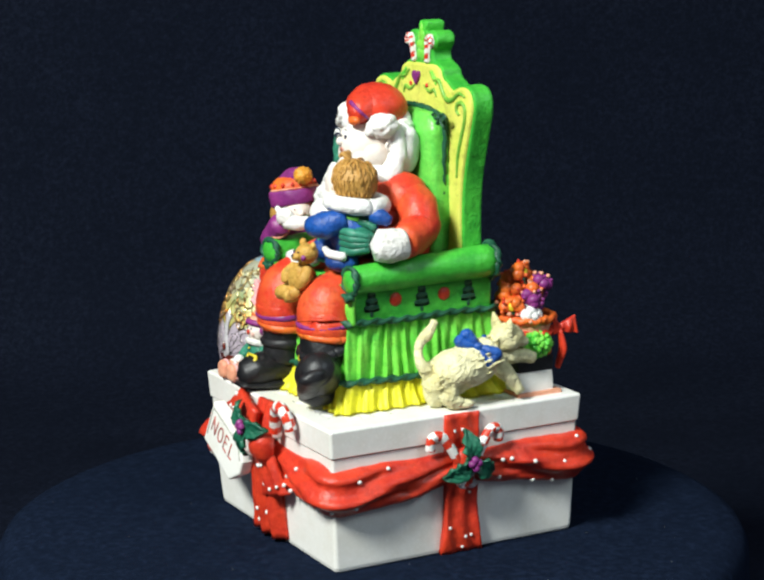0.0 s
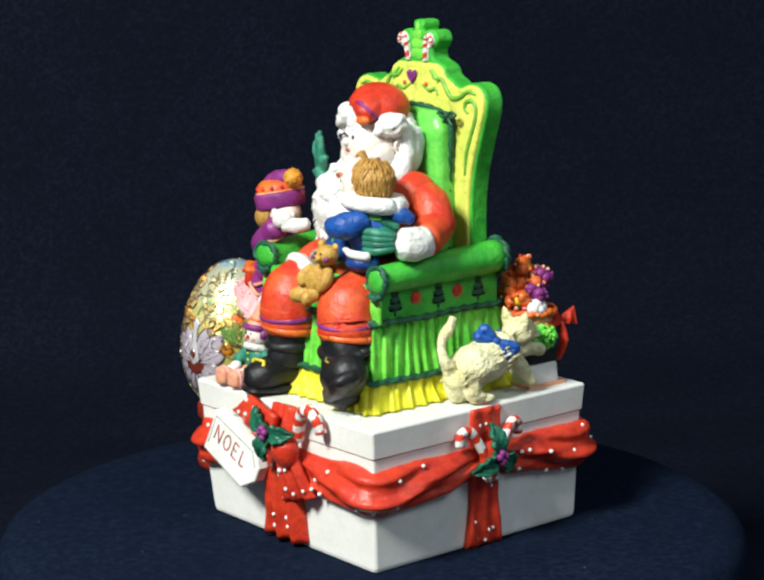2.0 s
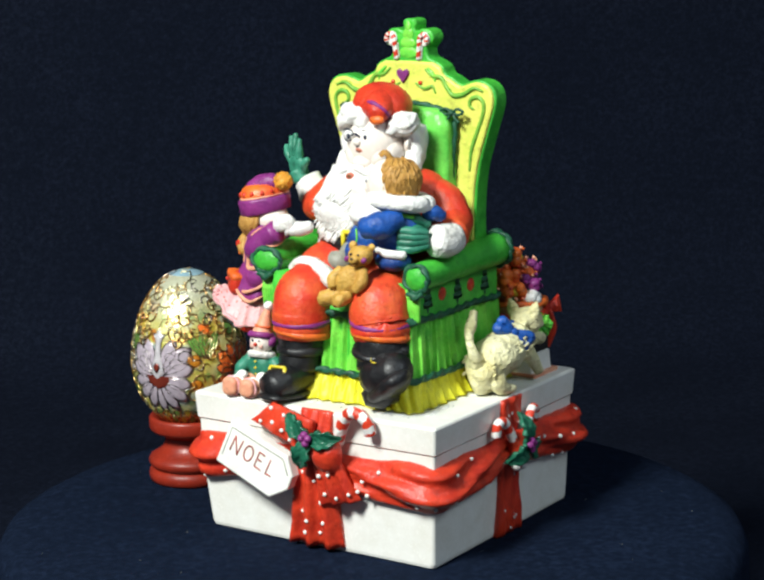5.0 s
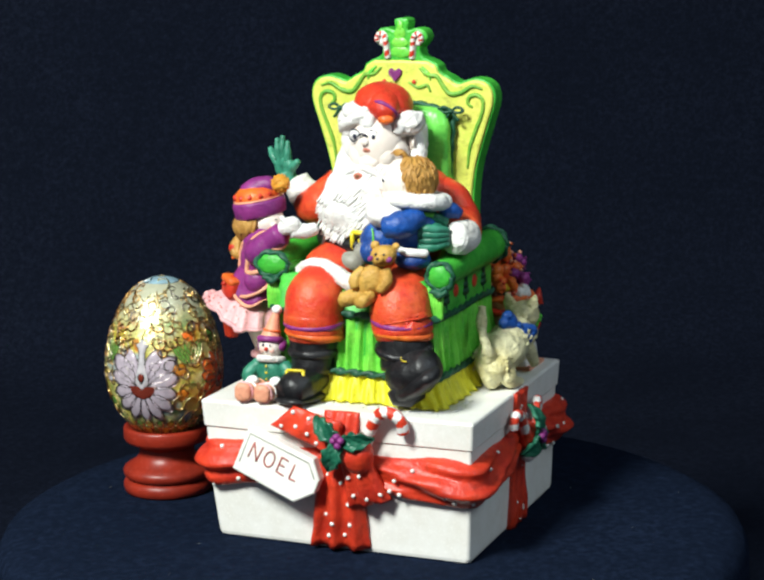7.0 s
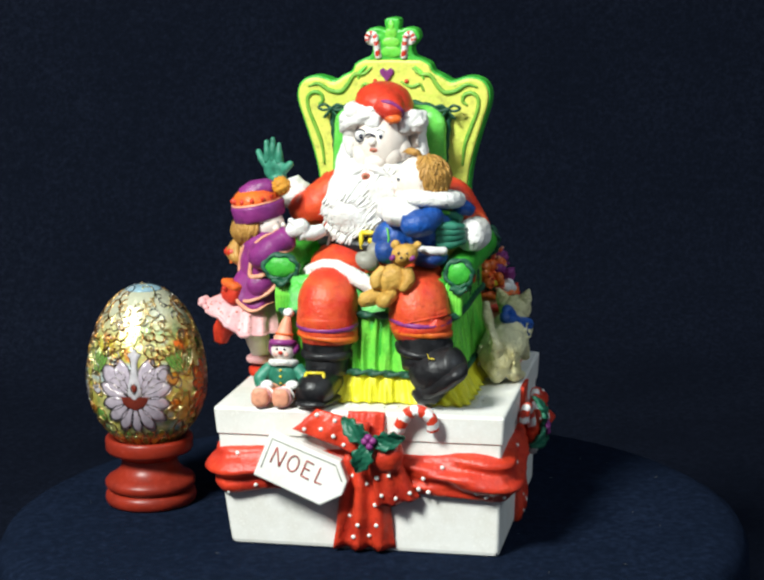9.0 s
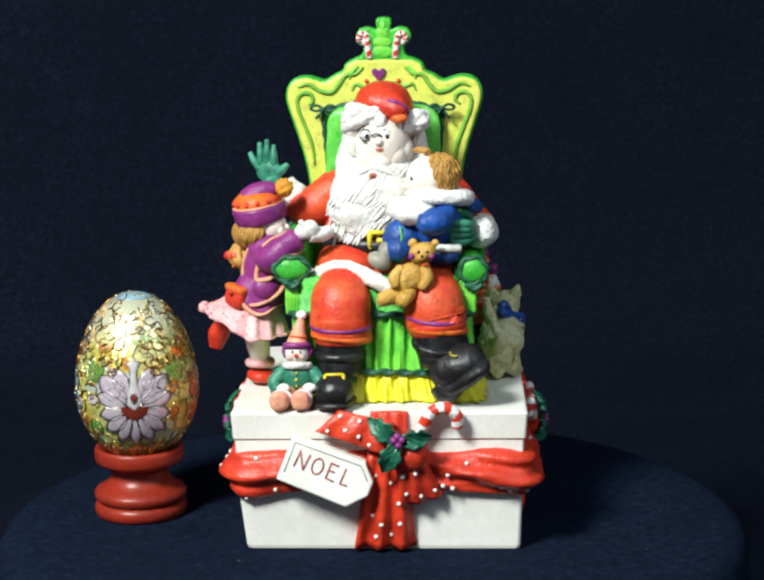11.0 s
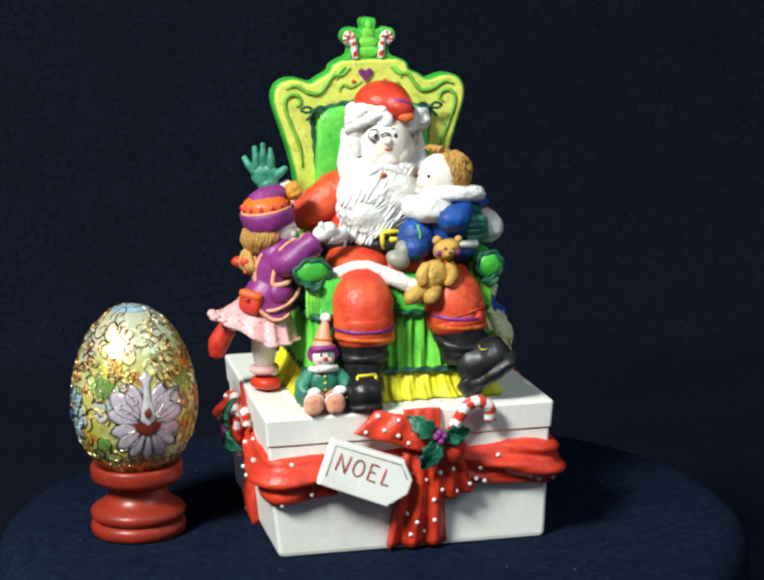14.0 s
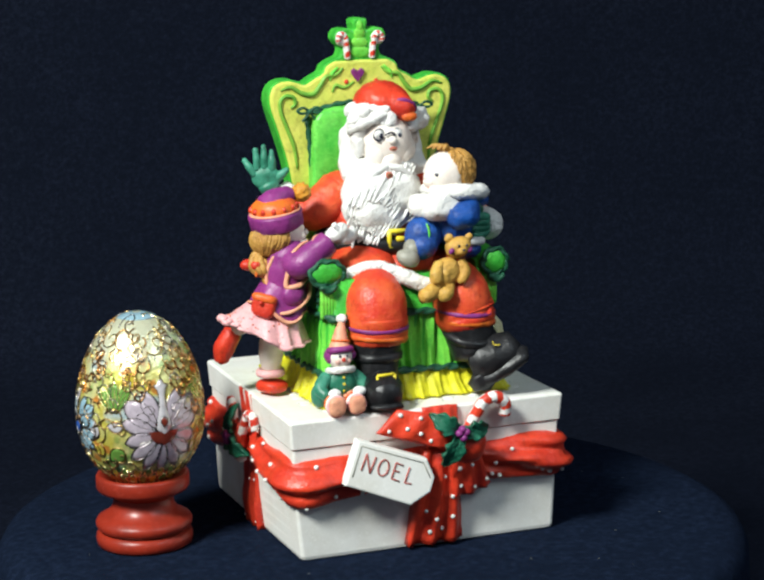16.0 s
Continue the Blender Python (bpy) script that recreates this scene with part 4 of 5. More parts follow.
def girl_figure(root):
    s = Sculpt()
    # head, turned to the seated figure
    hd = np.array((-4.55, -1.78, 11.55))
    s.blob("skin", hd + [.32, -.06, .0], (.66, .64, .64), sub=4)
    s.blob("skin", hd + [.95, -.2, -.02], (.13, .12, .12), sub=2)
    s.blob("skin", hd + [.70, -.42, -.1], (.2, .18, .2), sub=2)
    s.blob("ink", hd + [.84, -.46, .14], .05, sub=1)
    s.blob("fleece", hd + [.62, -.30, -.42], (.4, .36, .24), n=0.06, k=7)
    # hair and tied plait
    s.blob("hair", hd + [-.30, -.05, -.22], (.74, .74, .60), n=0.06, k=5, sub=4)
    for i in range(26):
        a = radians(88 + 200 * i / 25)
        q = np.array((math.cos(a), math.sin(a), 0))
        s.tube("hair", [hd + q * .72 + [-.12, 0, .25], hd + q * .84 + [-.2, 0, -.2 - .04 * (i % 3)], hd + q * .45 + [-.42, -.05, -.75]], [.07, .09, .05], seg=6)
    for i in range(9):
        a = 2.4 * i
        o = np.array((math.cos(a), math.sin(a), 0)) * .2
        s.tube("hair", [(-5.05, -1.85, 11.05), np.array((-5.42, -1.85, 10.7)) + o, np.array((-5.36, -2.0, 10.25)) + o * 1.4, np.array((-5.12, -2.15, 9.85)) - o * .8, np.array((-5.1, -2.2, 9.62)) + o * .3], [.14, .13, .13, .10, .04], seg=7, n=0.1, k=6)
    s.blob("red", (-5.76, -1.62, 10.42), (.30, .26, .24), n=0.05, sub=3)
    s.blob("red", (-5.55, -2.12, 10.46), (.22, .2, .18), n=0.05, sub=3)
    s.tube("orange", [(-5.6, -1.9, 10.6), (-5.5, -2.15, 10.35), (-5.62, -2.2, 10.05)], [.12, .13, .05], seg=8, flat=.5)
    # knitted hat: turned-up cuff, dotted band, folded tip and pompom
    hc, tl = np.array((-4.62, -1.75, 12.06)), (3, -10, 0)
    collar_band(s, "purple", hc, [(.78, -.30), (.92, -.33), (.99, -.26), (1.0, .0), (1.03, .2), (1.0, .30), (.90, .31), (.82, .2)], tl)
    collar_band(s, "orange", hc, [(.86, .18), (.90, .34), (.88, .50), (.78, .68), (.62, .80), (.2, .86)], tl, .02)
    for i in range(13):
        a = 2 * math.pi * i / 13
        s.blob("red", hc + turned(*tl) @ np.array((.85 * math.cos(a), .85 * math.sin(a), .50)), (.10, .10, .12), sub=2)
    ring(s, "peach", hc + [-.03, 0, .33], .93, .93, .055, tilt=tl, seg=8, n=0.06)
    s.tube("purple", [(-4.85, -1.75, 12.45), (-4.62, -1.75, 12.68), (-4.3, -1.78, 12.88), (-3.98, -1.8, 12.92)], [.66, .58, .44, .30], seg=18, steps=7, n=0.06, k=3)
    s.blob("amber", (-3.66, -1.86, 13.02), (.37, .37, .36), n=0.05, k=10, sub=4)
    for i in range(40):
        z = 1 - 2 * (i + .5) / 40
        q = np.array((math.sqrt(1 - z * z) * math.cos(2.4 * i), math.sqrt(1 - z * z) * math.sin(2.4 * i), z))
        s.blob("amber", np.array((-3.66, -1.86, 13.02)) + q * .35, .06, sub=1)
    # coat with a flared hem, open in front, and its piping
    s.tube("purple", [(-4.35, -1.85, 11.1), (-4.3, -2.0, 10.7), (-4.42, -2.05, 10.1), (-4.55, -2.0, 9.5)], [.62, .86, .84, .8], seg=24, n=0.05)
    rows = []
    for q in np.linspace(0, 1, 10):
        a = np.linspace(0, 2 * math.pi, 60, endpoint=False)
        rr = .76 + .32 * q + .05 * q * np.sin(a * 5 + 1) + .03 * q * np.sin(a * 9)
        rows.append(np.column_stack([-4.45 - .27 * q + rr * np.cos(a), -2.0 - .02 * q + rr * .95 * np.sin(a), 10.0 - 1.35 * q - .40 * q * np.exp(-((a - 4.66) / .5) ** 2) + .45 * q * np.maximum(0, -np.cos(a - .3))]))
    s.loft("purple", rows)
    s.tube("peach", np.vstack([rows[-1], rows[-1][:1]]), .055, seg=7, steps=1)
    for line in ([(-3.75, -2.75, 11.35), (-4.15, -2.90, 11.2), (-4.5, -2.92, 10.8), (-4.62, -2.88, 10.2), (-4.66, -2.86, 9.7), (-4.2, -2.98, 9.75), (-3.72, -2.74, 10.0)], [(-5.05, -2.86, 8.72), (-4.6, -3.06, 8.78), (-4.05, -2.94, 9.0), (-3.68, -2.62, 9.4), (-3.6, -2.4, 9.9)], [(-5.0, -2.45, 10.8), (-5.22, -2.3, 10.2), (-5.25, -2.35, 9.6)]):
        s.tube("peach", line, [.05, .075, .075, .075, .05], seg=8, steps=6)
    s.blob("purple", (-4.35, -2.72, 9.35), (.5, .32, .5), rot=(0, 0, 15), n=0.05)
    # handbag on its strap
    s.blob("red", (-5.48, -2.62, 9.02), (.46, .30, .44), rot=(-8, 12, -38), n=0.02, power=0.6, sub=4)
    s.blob("orange", (-5.45, -2.65, 9.30), (.47, .31, .16), rot=(-8, 12, -38), n=0.03, power=0.6)
    s.blob("red", (-5.68, -2.92, 9.18), (.09, .06, .09), sub=2)
    # dotted pink skirt, flared, lifted behind
    rows = []
    for q in np.linspace(0, 1, 12):
        a = np.linspace(0, 2 * math.pi, 96, endpoint=False)
        rr = .85 + .55 * q ** .8 + .09 * q * np.sin(a * 12) + .03 * q * np.sin(a * 31)
        out = np.maximum(0, -np.cos(a + .2)) * .55 * q
        rows.append(np.column_stack([-4.87 + (rr + out) * np.cos(a) * .95 - .12 * q, -1.65 - .35 * q + rr * np.sin(a) * .95, 8.98 - 1.5 * q + .95 * q * np.maximum(0, -np.cos(a))]))
    s.loft("pink", rows)
    last = rows[-1]
    s.tube("pink", np.vstack([last, last[:1]]), .075, seg=8, steps=1, n=0.25, k=7)
    for i in range(36, 60, 4):
        s.blob("pink", last[i] + [-.03, 0, .08], (.13, .13, .11), n=0.04, sub=2)
    r = np.random.RandomState(8)
    for i in range(110):
        p = rows[r.randint(3, 12)][r.randint(0, 96)]
        n = p - np.array((-4.87, -1.8, p[2]))
        s.blob("lip", p + n / np.linalg.norm(n) * .012, .032, sub=1)
    # legs
    s.tube("skin", [(-4.85, -1.75, 7.9), (-4.85, -1.45, 7.1), (-4.82, -1.15, 6.3)], [.5, .48, .40], seg=16)
    ring(s, "pink", (-4.82, -1.12, 6.12), .42, .42, .18, n=0.08)
    s.blob("red", (-4.78, -1.15, 5.56), (.52, .62, .30), rot=(0, 0, 20), n=0.03, power=0.75)
    s.tube("skin", [(-5.55, -1.2, 8.2), (-6.05, -.8, 7.9)], [.4, .36], seg=12)
    s.tube("red", [(-6.12, -.72, 7.72), (-6.46, -.62, 7.1), (-6.58, -.62, 6.55)], [.36, .42, .27], seg=16, n=0.04)
    # reaching arm
    s.tube("purple", [(-4.4, -2.3, 10.6), (-4.1, -2.95, 10.53), (-3.5, -3.05, 11.0), (-3.08, -3.08, 11.3)], [.52, .54, .46, .46], seg=18, steps=8, n=0.06)
    ring(s, "peach", (-3.3, -3.08, 11.13), .47, .47, .055, tilt=(45, 38, 0), seg=8)
    s.blob("fleece", (-2.72, -3.12, 11.62), (.46, .34, .38), rot=(0, -25, 0), n=0.06, k=7)
    s.tube("fur", [(-2.75, -3.25, 11.7), (-2.95, -3.35, 12.0)], [.17, .1], seg=10)
    s.tube("fur", [(-2.65, -3.05, 11.5), (-2.25, -2.8, 11.42), (-1.9, -2.5, 11.5)], [.34, .32, .24], seg=12, n=0.12)
    part("small_figure", s, root, "girl figure in a purple coat and dotted pink skirt", 0.035)


def clown_doll(root):
    s = Sculpt()
    h = np.array((-3.1, -3.82, 7.18))
    s.blob("skin", h, (.46, .42, .44))
    s.blob("blush", h + [-.2, -.36, -.1], (.1, .06, .09), sub=2)
    s.blob("blush", h + [.2, -.36, -.1], (.1, .06, .09), sub=2)
    s.blob("red", h + [0, -.43, -.02], .07, sub=2)
    for d in (-1, 1):
        s.blob("ink", h + [d * .14, -.4, .12], .04, sub=1)
        s.blob("purple", h + [d * .42, .06, .08], (.14, .22, .26), n=0.08, k=8)
    ring(s, "purple", h + [0, .0, .28], .42, .40, .12, tilt=(-14, 0, 0), n=0.1, k=8)
    s.tube("peach", [h + [0, .02, .3], h + [.06, .1, .75], h + [.14, .2, 1.25]], [.42, .28, .12], seg=16, n=0.05)
    ring(s, "orange", h + [.04, .06, .6], .31, .31, .06, tilt=(-10, 5, 0))
    s.blob("fur", h + [.15, .22, 1.38], .21, n=0.05, k=8)
    s.blob("teal", (-3.12, -3.7, 6.2), (.66, .55, .68), n=0.05)
    ring(s, "fleece", (-3.1, -3.85, 6.70), .46, .40, .13, tilt=(-12, 0, 0), n=0.12, k=7)
    for d in (-1, 1):
        s.tube("teal", [(-3.1 + d * .5, -3.8, 6.5), (-3.1 + d * .85, -4.0, 6.1), (-3.1 + d * .72, -4.35, 5.85)], [.26, .27, .22], seg=12, n=0.05)
        s.blob("fur", (-3.1 + d * .5, -4.5, 5.98), (.26, .2, .18), n=0.06)
        s.tube("peach", [(-3.12 + d * .28, -4.0, 5.7), (-3.2 + d * .38, -4.6, 5.62), (-3.28 + d * .40, -4.95, 5.66)], [.30, .32, .33], seg=14, n=0.05)
        s.blob("peach", (-3.3 + d * .40, -5.10, 5.64), (.31, .16, .33), n=0.05, power=0.7, sub=4)
        ring(s, "pink", (-3.29 + d * .40, -5.0, 5.64), .32, .35, .05, tilt=(90, 0, 0), seg=8, n=0.1)
        ring(s, "orange", (-3.22 + d * .385, -4.45, 5.64), .32, .32, .045, tilt=(90, 0, 0), seg=8)
        ring(s, "fur", (-3.24 + d * .39, -4.72, 5.64), .33, .33, .05, tilt=(90, 0, 0), seg=8)
    for z in (6.5, 6.25, 6.0):
        s.blob("gold", (-3.12, -4.26, z), .05, sub=1)
    s.blob("teal", (-3.85, -3.6, 5.75), (.35, .45, .5), n=0.05)
    s.v = [v + [0, -.36, 0] for v in s.v]
    part("clown_doll", s, root, "sitting clown doll in green with a peach hat", 0.03)


def kitten(root):
    s = Sculpt()
    s.tube("cream", [(4.15, -.55, 6.25), (4.3, .05, 6.45), (4.4, .8, 6.7), (4.48, 1.5, 7.0)], [.70, .78, .74, .60], seg=20, steps=8, n=0.10, k=4.5)
    s.blob("cream", (4.12, -.45, 6.1), (.66, .6, .62), n=0.1, k=5)
    hd = np.array((4.45, 2.05, 7.45))
    s.blob("cream", hd, (.60, .62, .55), n=0.06, k=5)
    s.blob("cream", hd + [.15, .5, -.18], (.3, .28, .22), n=0.05, k=6)
    for d in (-1, 1):
        s.tube("cream", [hd + [d * .34, -.15, .22], hd + [d * .46, -.16, .50], hd + [d * .56, -.18, .78]], [.30, .24, .05], seg=10, flat=.6)
    # tail curled up
    s.tube("cream", [(4.2, -.85, 6.45), (4.2, -1.25, 6.95), (4.0, -1.15, 7.45), (3.85, -.7, 7.8), (3.75, -.4, 8.15)], [.27, .21, .19, .19, .15], seg=12, steps=7, n=0.14, k=7)
    # legs
    s.tube("cream", [(4.0, -.6, 6.1), (4.15, -.75, 5.6), (4.2, -.45, 5.42)], [.42, .26, .2], seg=12, n=0.1)
    s.tube("cream", [(4.5, -.35, 6.1), (4.75, -.35, 5.6), (4.85, -.0, 5.42)], [.42, .26, .2], seg=12, n=0.1)
    s.blob("cream", (4.2, -.2, 5.42), (.24, .34, .17), n=0.05)
    s.blob("cream", (4.88, .15, 5.42), (.24, .34, .17), n=0.05)
    s.tube("cream", [(4.55, 1.4, 6.7), (4.75, 2.0, 6.1), (4.8, 2.4, 5.55)], [.34, .26, .2], seg=12, n=0.1)
    s.tube("cream", [(4.35, 1.5, 6.8), (4.5, 2.6, 6.75), (4.5, 3.1, 6.6)], [.32, .24, .2], seg=12, n=0.1)
    tuft = Sculpt()
    r = np.random.RandomState(5)
    for i in range(110):
        q, a = r.uniform(0, 1), r.uniform(-.6, 3.7)
        c = np.array((4.15 + .33 * q, -.7 + 2.3 * q, 6.2 + .75 * q))
        rad = .64 + .1 * math.sin(3 * q)
        p = c + [rad * math.cos(a), 0, rad * math.sin(a) * .95]
        tuft.tube("cream", [p, p + [.03 * math.cos(a), -.15, -.03], p + [.02, -.30, -.06]], [.05, .06, .02], seg=5, steps=2)
    for q in (s, tuft):
        q.v = [(v - [4.4, .5, 5.27]) * 1.08 + [4.66, .68, 5.27] for v in q.v]
    ob = part("kitten", s, root, "cream kitten with curled tail", 0.05)
    tagged(part("coat_fur", tuft, ob, "ruffled cream fur"), kind="stuff")
    s = Sculpt()
    c = np.array((4.98, .95, 7.46))
    s.blob("blue", c, (.2, .2, .2), sub=3)
    for e, up in ((np.array((.28, .34, -.34)), (.1, .35, .33)), (np.array((-.29, -.34, .28)), (.05, .26, .26))):
        up = np.array(up)
        for w in (-1, 1):
            s.tube("blue", [c, c + e * .6 + up * .28 * w, c + e * 1.2 + up * .5 * w, c + e * 1.3], [.10, .19, .22, .15], seg=10, steps=6, n=0.1, k=5)
    s.tube("blue", [(4.6, 1.45, 7.75), (4.95, 1.3, 7.3), (4.75, 1.5, 6.8)], .1, seg=8)
    part("bow", s, ob, "blue bow at its neck")


def flower_basket(root):
    s = Sculpt()
    c = np.array((3.45, 4.0, 0))
    rows = []
    for q in np.linspace(0, 1, 13):
        a = np.linspace(0, 2 * math.pi, 48, endpoint=False)
        rr = .78 + .22 * q + .035 * np.sin(a * 12 + (math.pi if int(q * 12) % 2 else 0))
        rows.append(np.column_stack([c[0] + rr * np.cos(a), c[1] + rr * np.sin(a), np.full(48, 6.6 + 1.35 * q)]))
    s.loft("peach", rows)
    for z, r, m in ((8.0, 1.02, "orange"), (7.45, .97, "red"), (6.7, .84, "orange")):
        ring(s, m, (c[0], c[1], z), r, r, .14, n=0.08, strands=2)
    ob = part("basket", s, root, "woven orange basket")
    r = np.random.RandomState(11)
    for mat, p in (("orange", (3.4, 3.35, 9.0)), ("orange", (3.55, 3.8, 9.75)), ("purple", (3.7, 4.5, 9.3)), ("orange", (3.0, 3.6, 9.3)), ("purple", (4.05, 3.9, 8.75)), ("orange", (3.7, 4.1, 9.0)), ("purple", (3.3, 4.5, 8.85)), ("orange", (3.75, 3.2, 8.5)), ("fur", (4.1, 3.75, 8.2)), ("purple", (3.6, 4.1, 8.5)), ("orange", (3.1, 3.3, 8.6)), ("orange", (3.2, 4.2, 9.3))):
        s = Sculpt()
        p = np.array(p)
        s.tube("teal", [(c[0], c[1], 8.0), (p + [0, 0, -.2])], [.12, .08], seg=6)
        for i in range(7):
            a, b = r.uniform(0, 6.28), r.uniform(-.5, 1)
            d = np.array((math.cos(a), math.sin(a), b))
            s.blob(mat, p + d / np.linalg.norm(d) * .27, (.24, .24, .2), rot=tuple(r.uniform(0, 180, 3)), n=0.04, sub=2)
        s.blob("gold" if mat == "orange" else mat, p, .2, sub=2)
        for i in range(26):
            w = r.normal(size=3)
            s.blob((mat, "peach", mat, "red" if mat == "orange" else mat)[i % 4], p + w / np.linalg.norm(w) * r.uniform(.36, .46), r.uniform(.06, .10), sub=1)
        part("flower", s, ob, {"orange": "orange blossom", "purple": "purple blossom", "fur": "white blossom"}[mat])
    s = Sculpt()
    for i in range(260):
        w = r.normal(size=3)
        p = np.array((4.45, 3.85, 7.1)) + w / np.linalg.norm(w) * r.uniform(.55, 1.0) * np.array((.46, .62, .46))
        s.blob("lime" if i % 3 else "green", p, (.15, .11, .09), rot=tuple(r.uniform(0, 180, 3)), sub=1)
    part("greenery", s, ob, "bright green foliage bunch")
    s = Sculpt()
    for d in (-1, 1):
        patch(s, "red", (4.25, 5.0, 7.72), (4.3 + .1 * d, 5.2 + .42 * d, 8.05), (4.35 + .1 * d, 5.2 + .5 * d, 7.35), (4.25, 5.0, 7.42), .14, 2, .05)
    s.tube("red", [(4.27, 5.0, 7.5), (4.35, 5.1, 6.8), (4.2, 4.95, 6.05)], [.16, .24, .16], seg=8, flat=.5)
    part("bow", s, ob, "red ribbon bow")
    s = Sculpt()
    s.slab("black", [(2.7, 6.05), (4.5, 6.05), (4.5, 6.65), (2.7, 6.65)], 3.0, 4.6, 0.08)
    part("book", s, root, "dark bound book under the basket")
    s = Sculpt()
    s.slab("white", [(2.6, 5.25), (4.7, 5.25), (4.6, 6.08), (2.6, 6.08)], 2.9, 4.5, 0.08)
    s.slab("peach", [(2.55, 5.22), (4.85, 5.22), (4.85, 5.36), (2.55, 5.36)], 2.8, 4.75, 0.05)
    part("book", s, root, "pale book on the box lid")


# ---- trimmings of the gift box ----
def leaf(s, base, ang, length, wide, droop=0.25):
    """A spiny holly leaf lying against the front, seen from -y."""
    base = np.array(base, float)
    d, e = np.array((math.cos(ang), 0, math.sin(ang))), np.array((-math.sin(ang), 0, math.cos(ang)))
    rows = []
    for i in range(25):
        t = i / 24
        w = wide * math.sin(math.pi * min(1, t * .97 + .03)) ** .75 * (1 + .38 * abs(math.sin(math.pi * t * 3.5)) ** 2 - .2)
        p = base + d * length * t + np.array((0, -.25 * math.sin(math.pi * t) + droop * t * t, 0))
        ring_ = []
        for q in np.linspace(-1, 1, 9):
            ring_.append(p + e * w * q + np.array((0, -.10 * abs(q) + .05 * math.cos(q * 9 + t * 22), 0)))
        ring_ += [p + e * w + (0, .08, 0), p - e * w + (0, .08, 0)]
        rows.append(np.array(ring_))
    s.loft("holly", rows)


def sprig(root, c, leaves, turn, name="holly_sprig"):
    s = Sculpt()
    c = np.array(c, float)
    for i in range(4):
        s.blob("purple", c + [(-.14, .14, .02, -.02)[i], -.28, (.06, .08, -.12, .2)[i]], .15, sub=2)
    turn_about(s, turn)
    ob = part("berries", s, root, "cluster of purple berries")
    for ang, ln, w in leaves:
        s = Sculpt()
        leaf(s, c, radians(ang), ln, w)
        turn_about(s, turn)
        part("holly_leaf", s, ob, "dark green spiny holly leaf")


def dotted(s, grid, nrm, n, seed, mat="white"):
    r = np.random.RandomState(seed)
    laid = []
    for _ in range(n * 12):
        j, i = r.randint(2, len(grid) - 2), r.randint(3, len(grid[0]) - 3)
        p = grid[j][i] + nrm * .01
        if len(laid) < n and all(np.linalg.norm(p - q) > .48 for q in laid):
            laid.append(p)
            s.blob(mat, p, (.085, .06, .085), n=.015, k=9, sub=2)


def front_bow(root):
    def piece(name, label, corners, bulge, folds, fold, thick, n, seed):
        s, q = Sculpt(), Sculpt()
        g, nrm = patch(s, "red", *corners, bulge, folds, fold, thick)
        ob = part(name, s, root, label, 0.04)
        if n:
            dotted(q, g, nrm, n, seed)
            tagged(part("polka_dots", q, ob), kind="stuff")
    piece("ribbon_tail", "flared red ribbon tail with white dots", ((-.45, -5.75, 3.7), (.95, -5.75, 3.7), (1.32, -5.40, .0), (-1.0, -5.40, .0)), .26, 2.6, .16, .3, 8, 2)
    piece("ribbon_band", "red ribbon over the lid's edge", ((-.35, -5.5, 5.26), (1.0, -5.5, 5.26), (.95, -5.8, 3.8), (-.3, -5.8, 3.8)), .12, 3, .06, .3, 0, 3)
    piece("bow_loop", "pointed red ribbon loop with white dots", ((-1.5, -5.75, 5.38), (.5, -6.1, 5.0), (.4, -6.3, 3.75), (-2.35, -5.9, 4.62)), .22, 2.5, .07, .25, 7, 4)
    piece("bow_tail", "short red ribbon tail with white dots", ((.5, -6.15, 3.9), (1.6, -6.1, 3.7), (2.35, -5.7, 2.1), (.75, -5.85, 1.75)), .24, 2.5, .10, .2, 5, 6)
    s = Sculpt()
    s.blob("red", (1.2, -6.15, 3.8), (.60, .5, .70), rot=(0, 20, 0), n=0.09, k=3.4)
    part("bow_loop", s, root, "puffed red ribbon loop", 0.06)
    sprig(root, (.68, -6.5, 4.45), ((145, 1.35, .36), (5, 1.25, .34), (245, 1.4, .38)), 0)
    s = Sculpt()
    cane(s, [(1.35, -5.62, 4.2), (1.6, -5.75, 4.8), (1.95, -5.85, 5.35), (2.4, -5.9, 5.5), (2.8, -5.85, 5.2), (2.85, -5.72, 4.75)], .23, 11)
    part("candy_cane", s, root, "red and white striped candy cane")


def side_trim(root, turn):
    for sx in (-1, 1):
        s = Sculpt()
        cane(s, [(-.25 * sx, -5.75, 2.5), (.2 * sx, -5.8, 3.2), (.7 * sx, -5.75, 4.05), (1.05 * sx, -5.7, 4.5), (1.4 * sx, -5.65, 4.45), (1.45 * sx, -5.6, 4.0)], .19, 11)
        turn_about(s, turn)
        part("candy_cane", s, root, "red and white striped candy cane")
    s = Sculpt()
    s.blob("red", (0, -5.75, 3.4), (.55, .3, .55), n=0.06, k=4)
    turn_about(s, turn)
    part("ribbon_knot", s, root, "red ribbon knot")
    sprig(root, (0.05, -6.02, 3.4), ((95, 1.3, .36), (205, 1.2, .34), (-25, 1.15, .36)), turn)


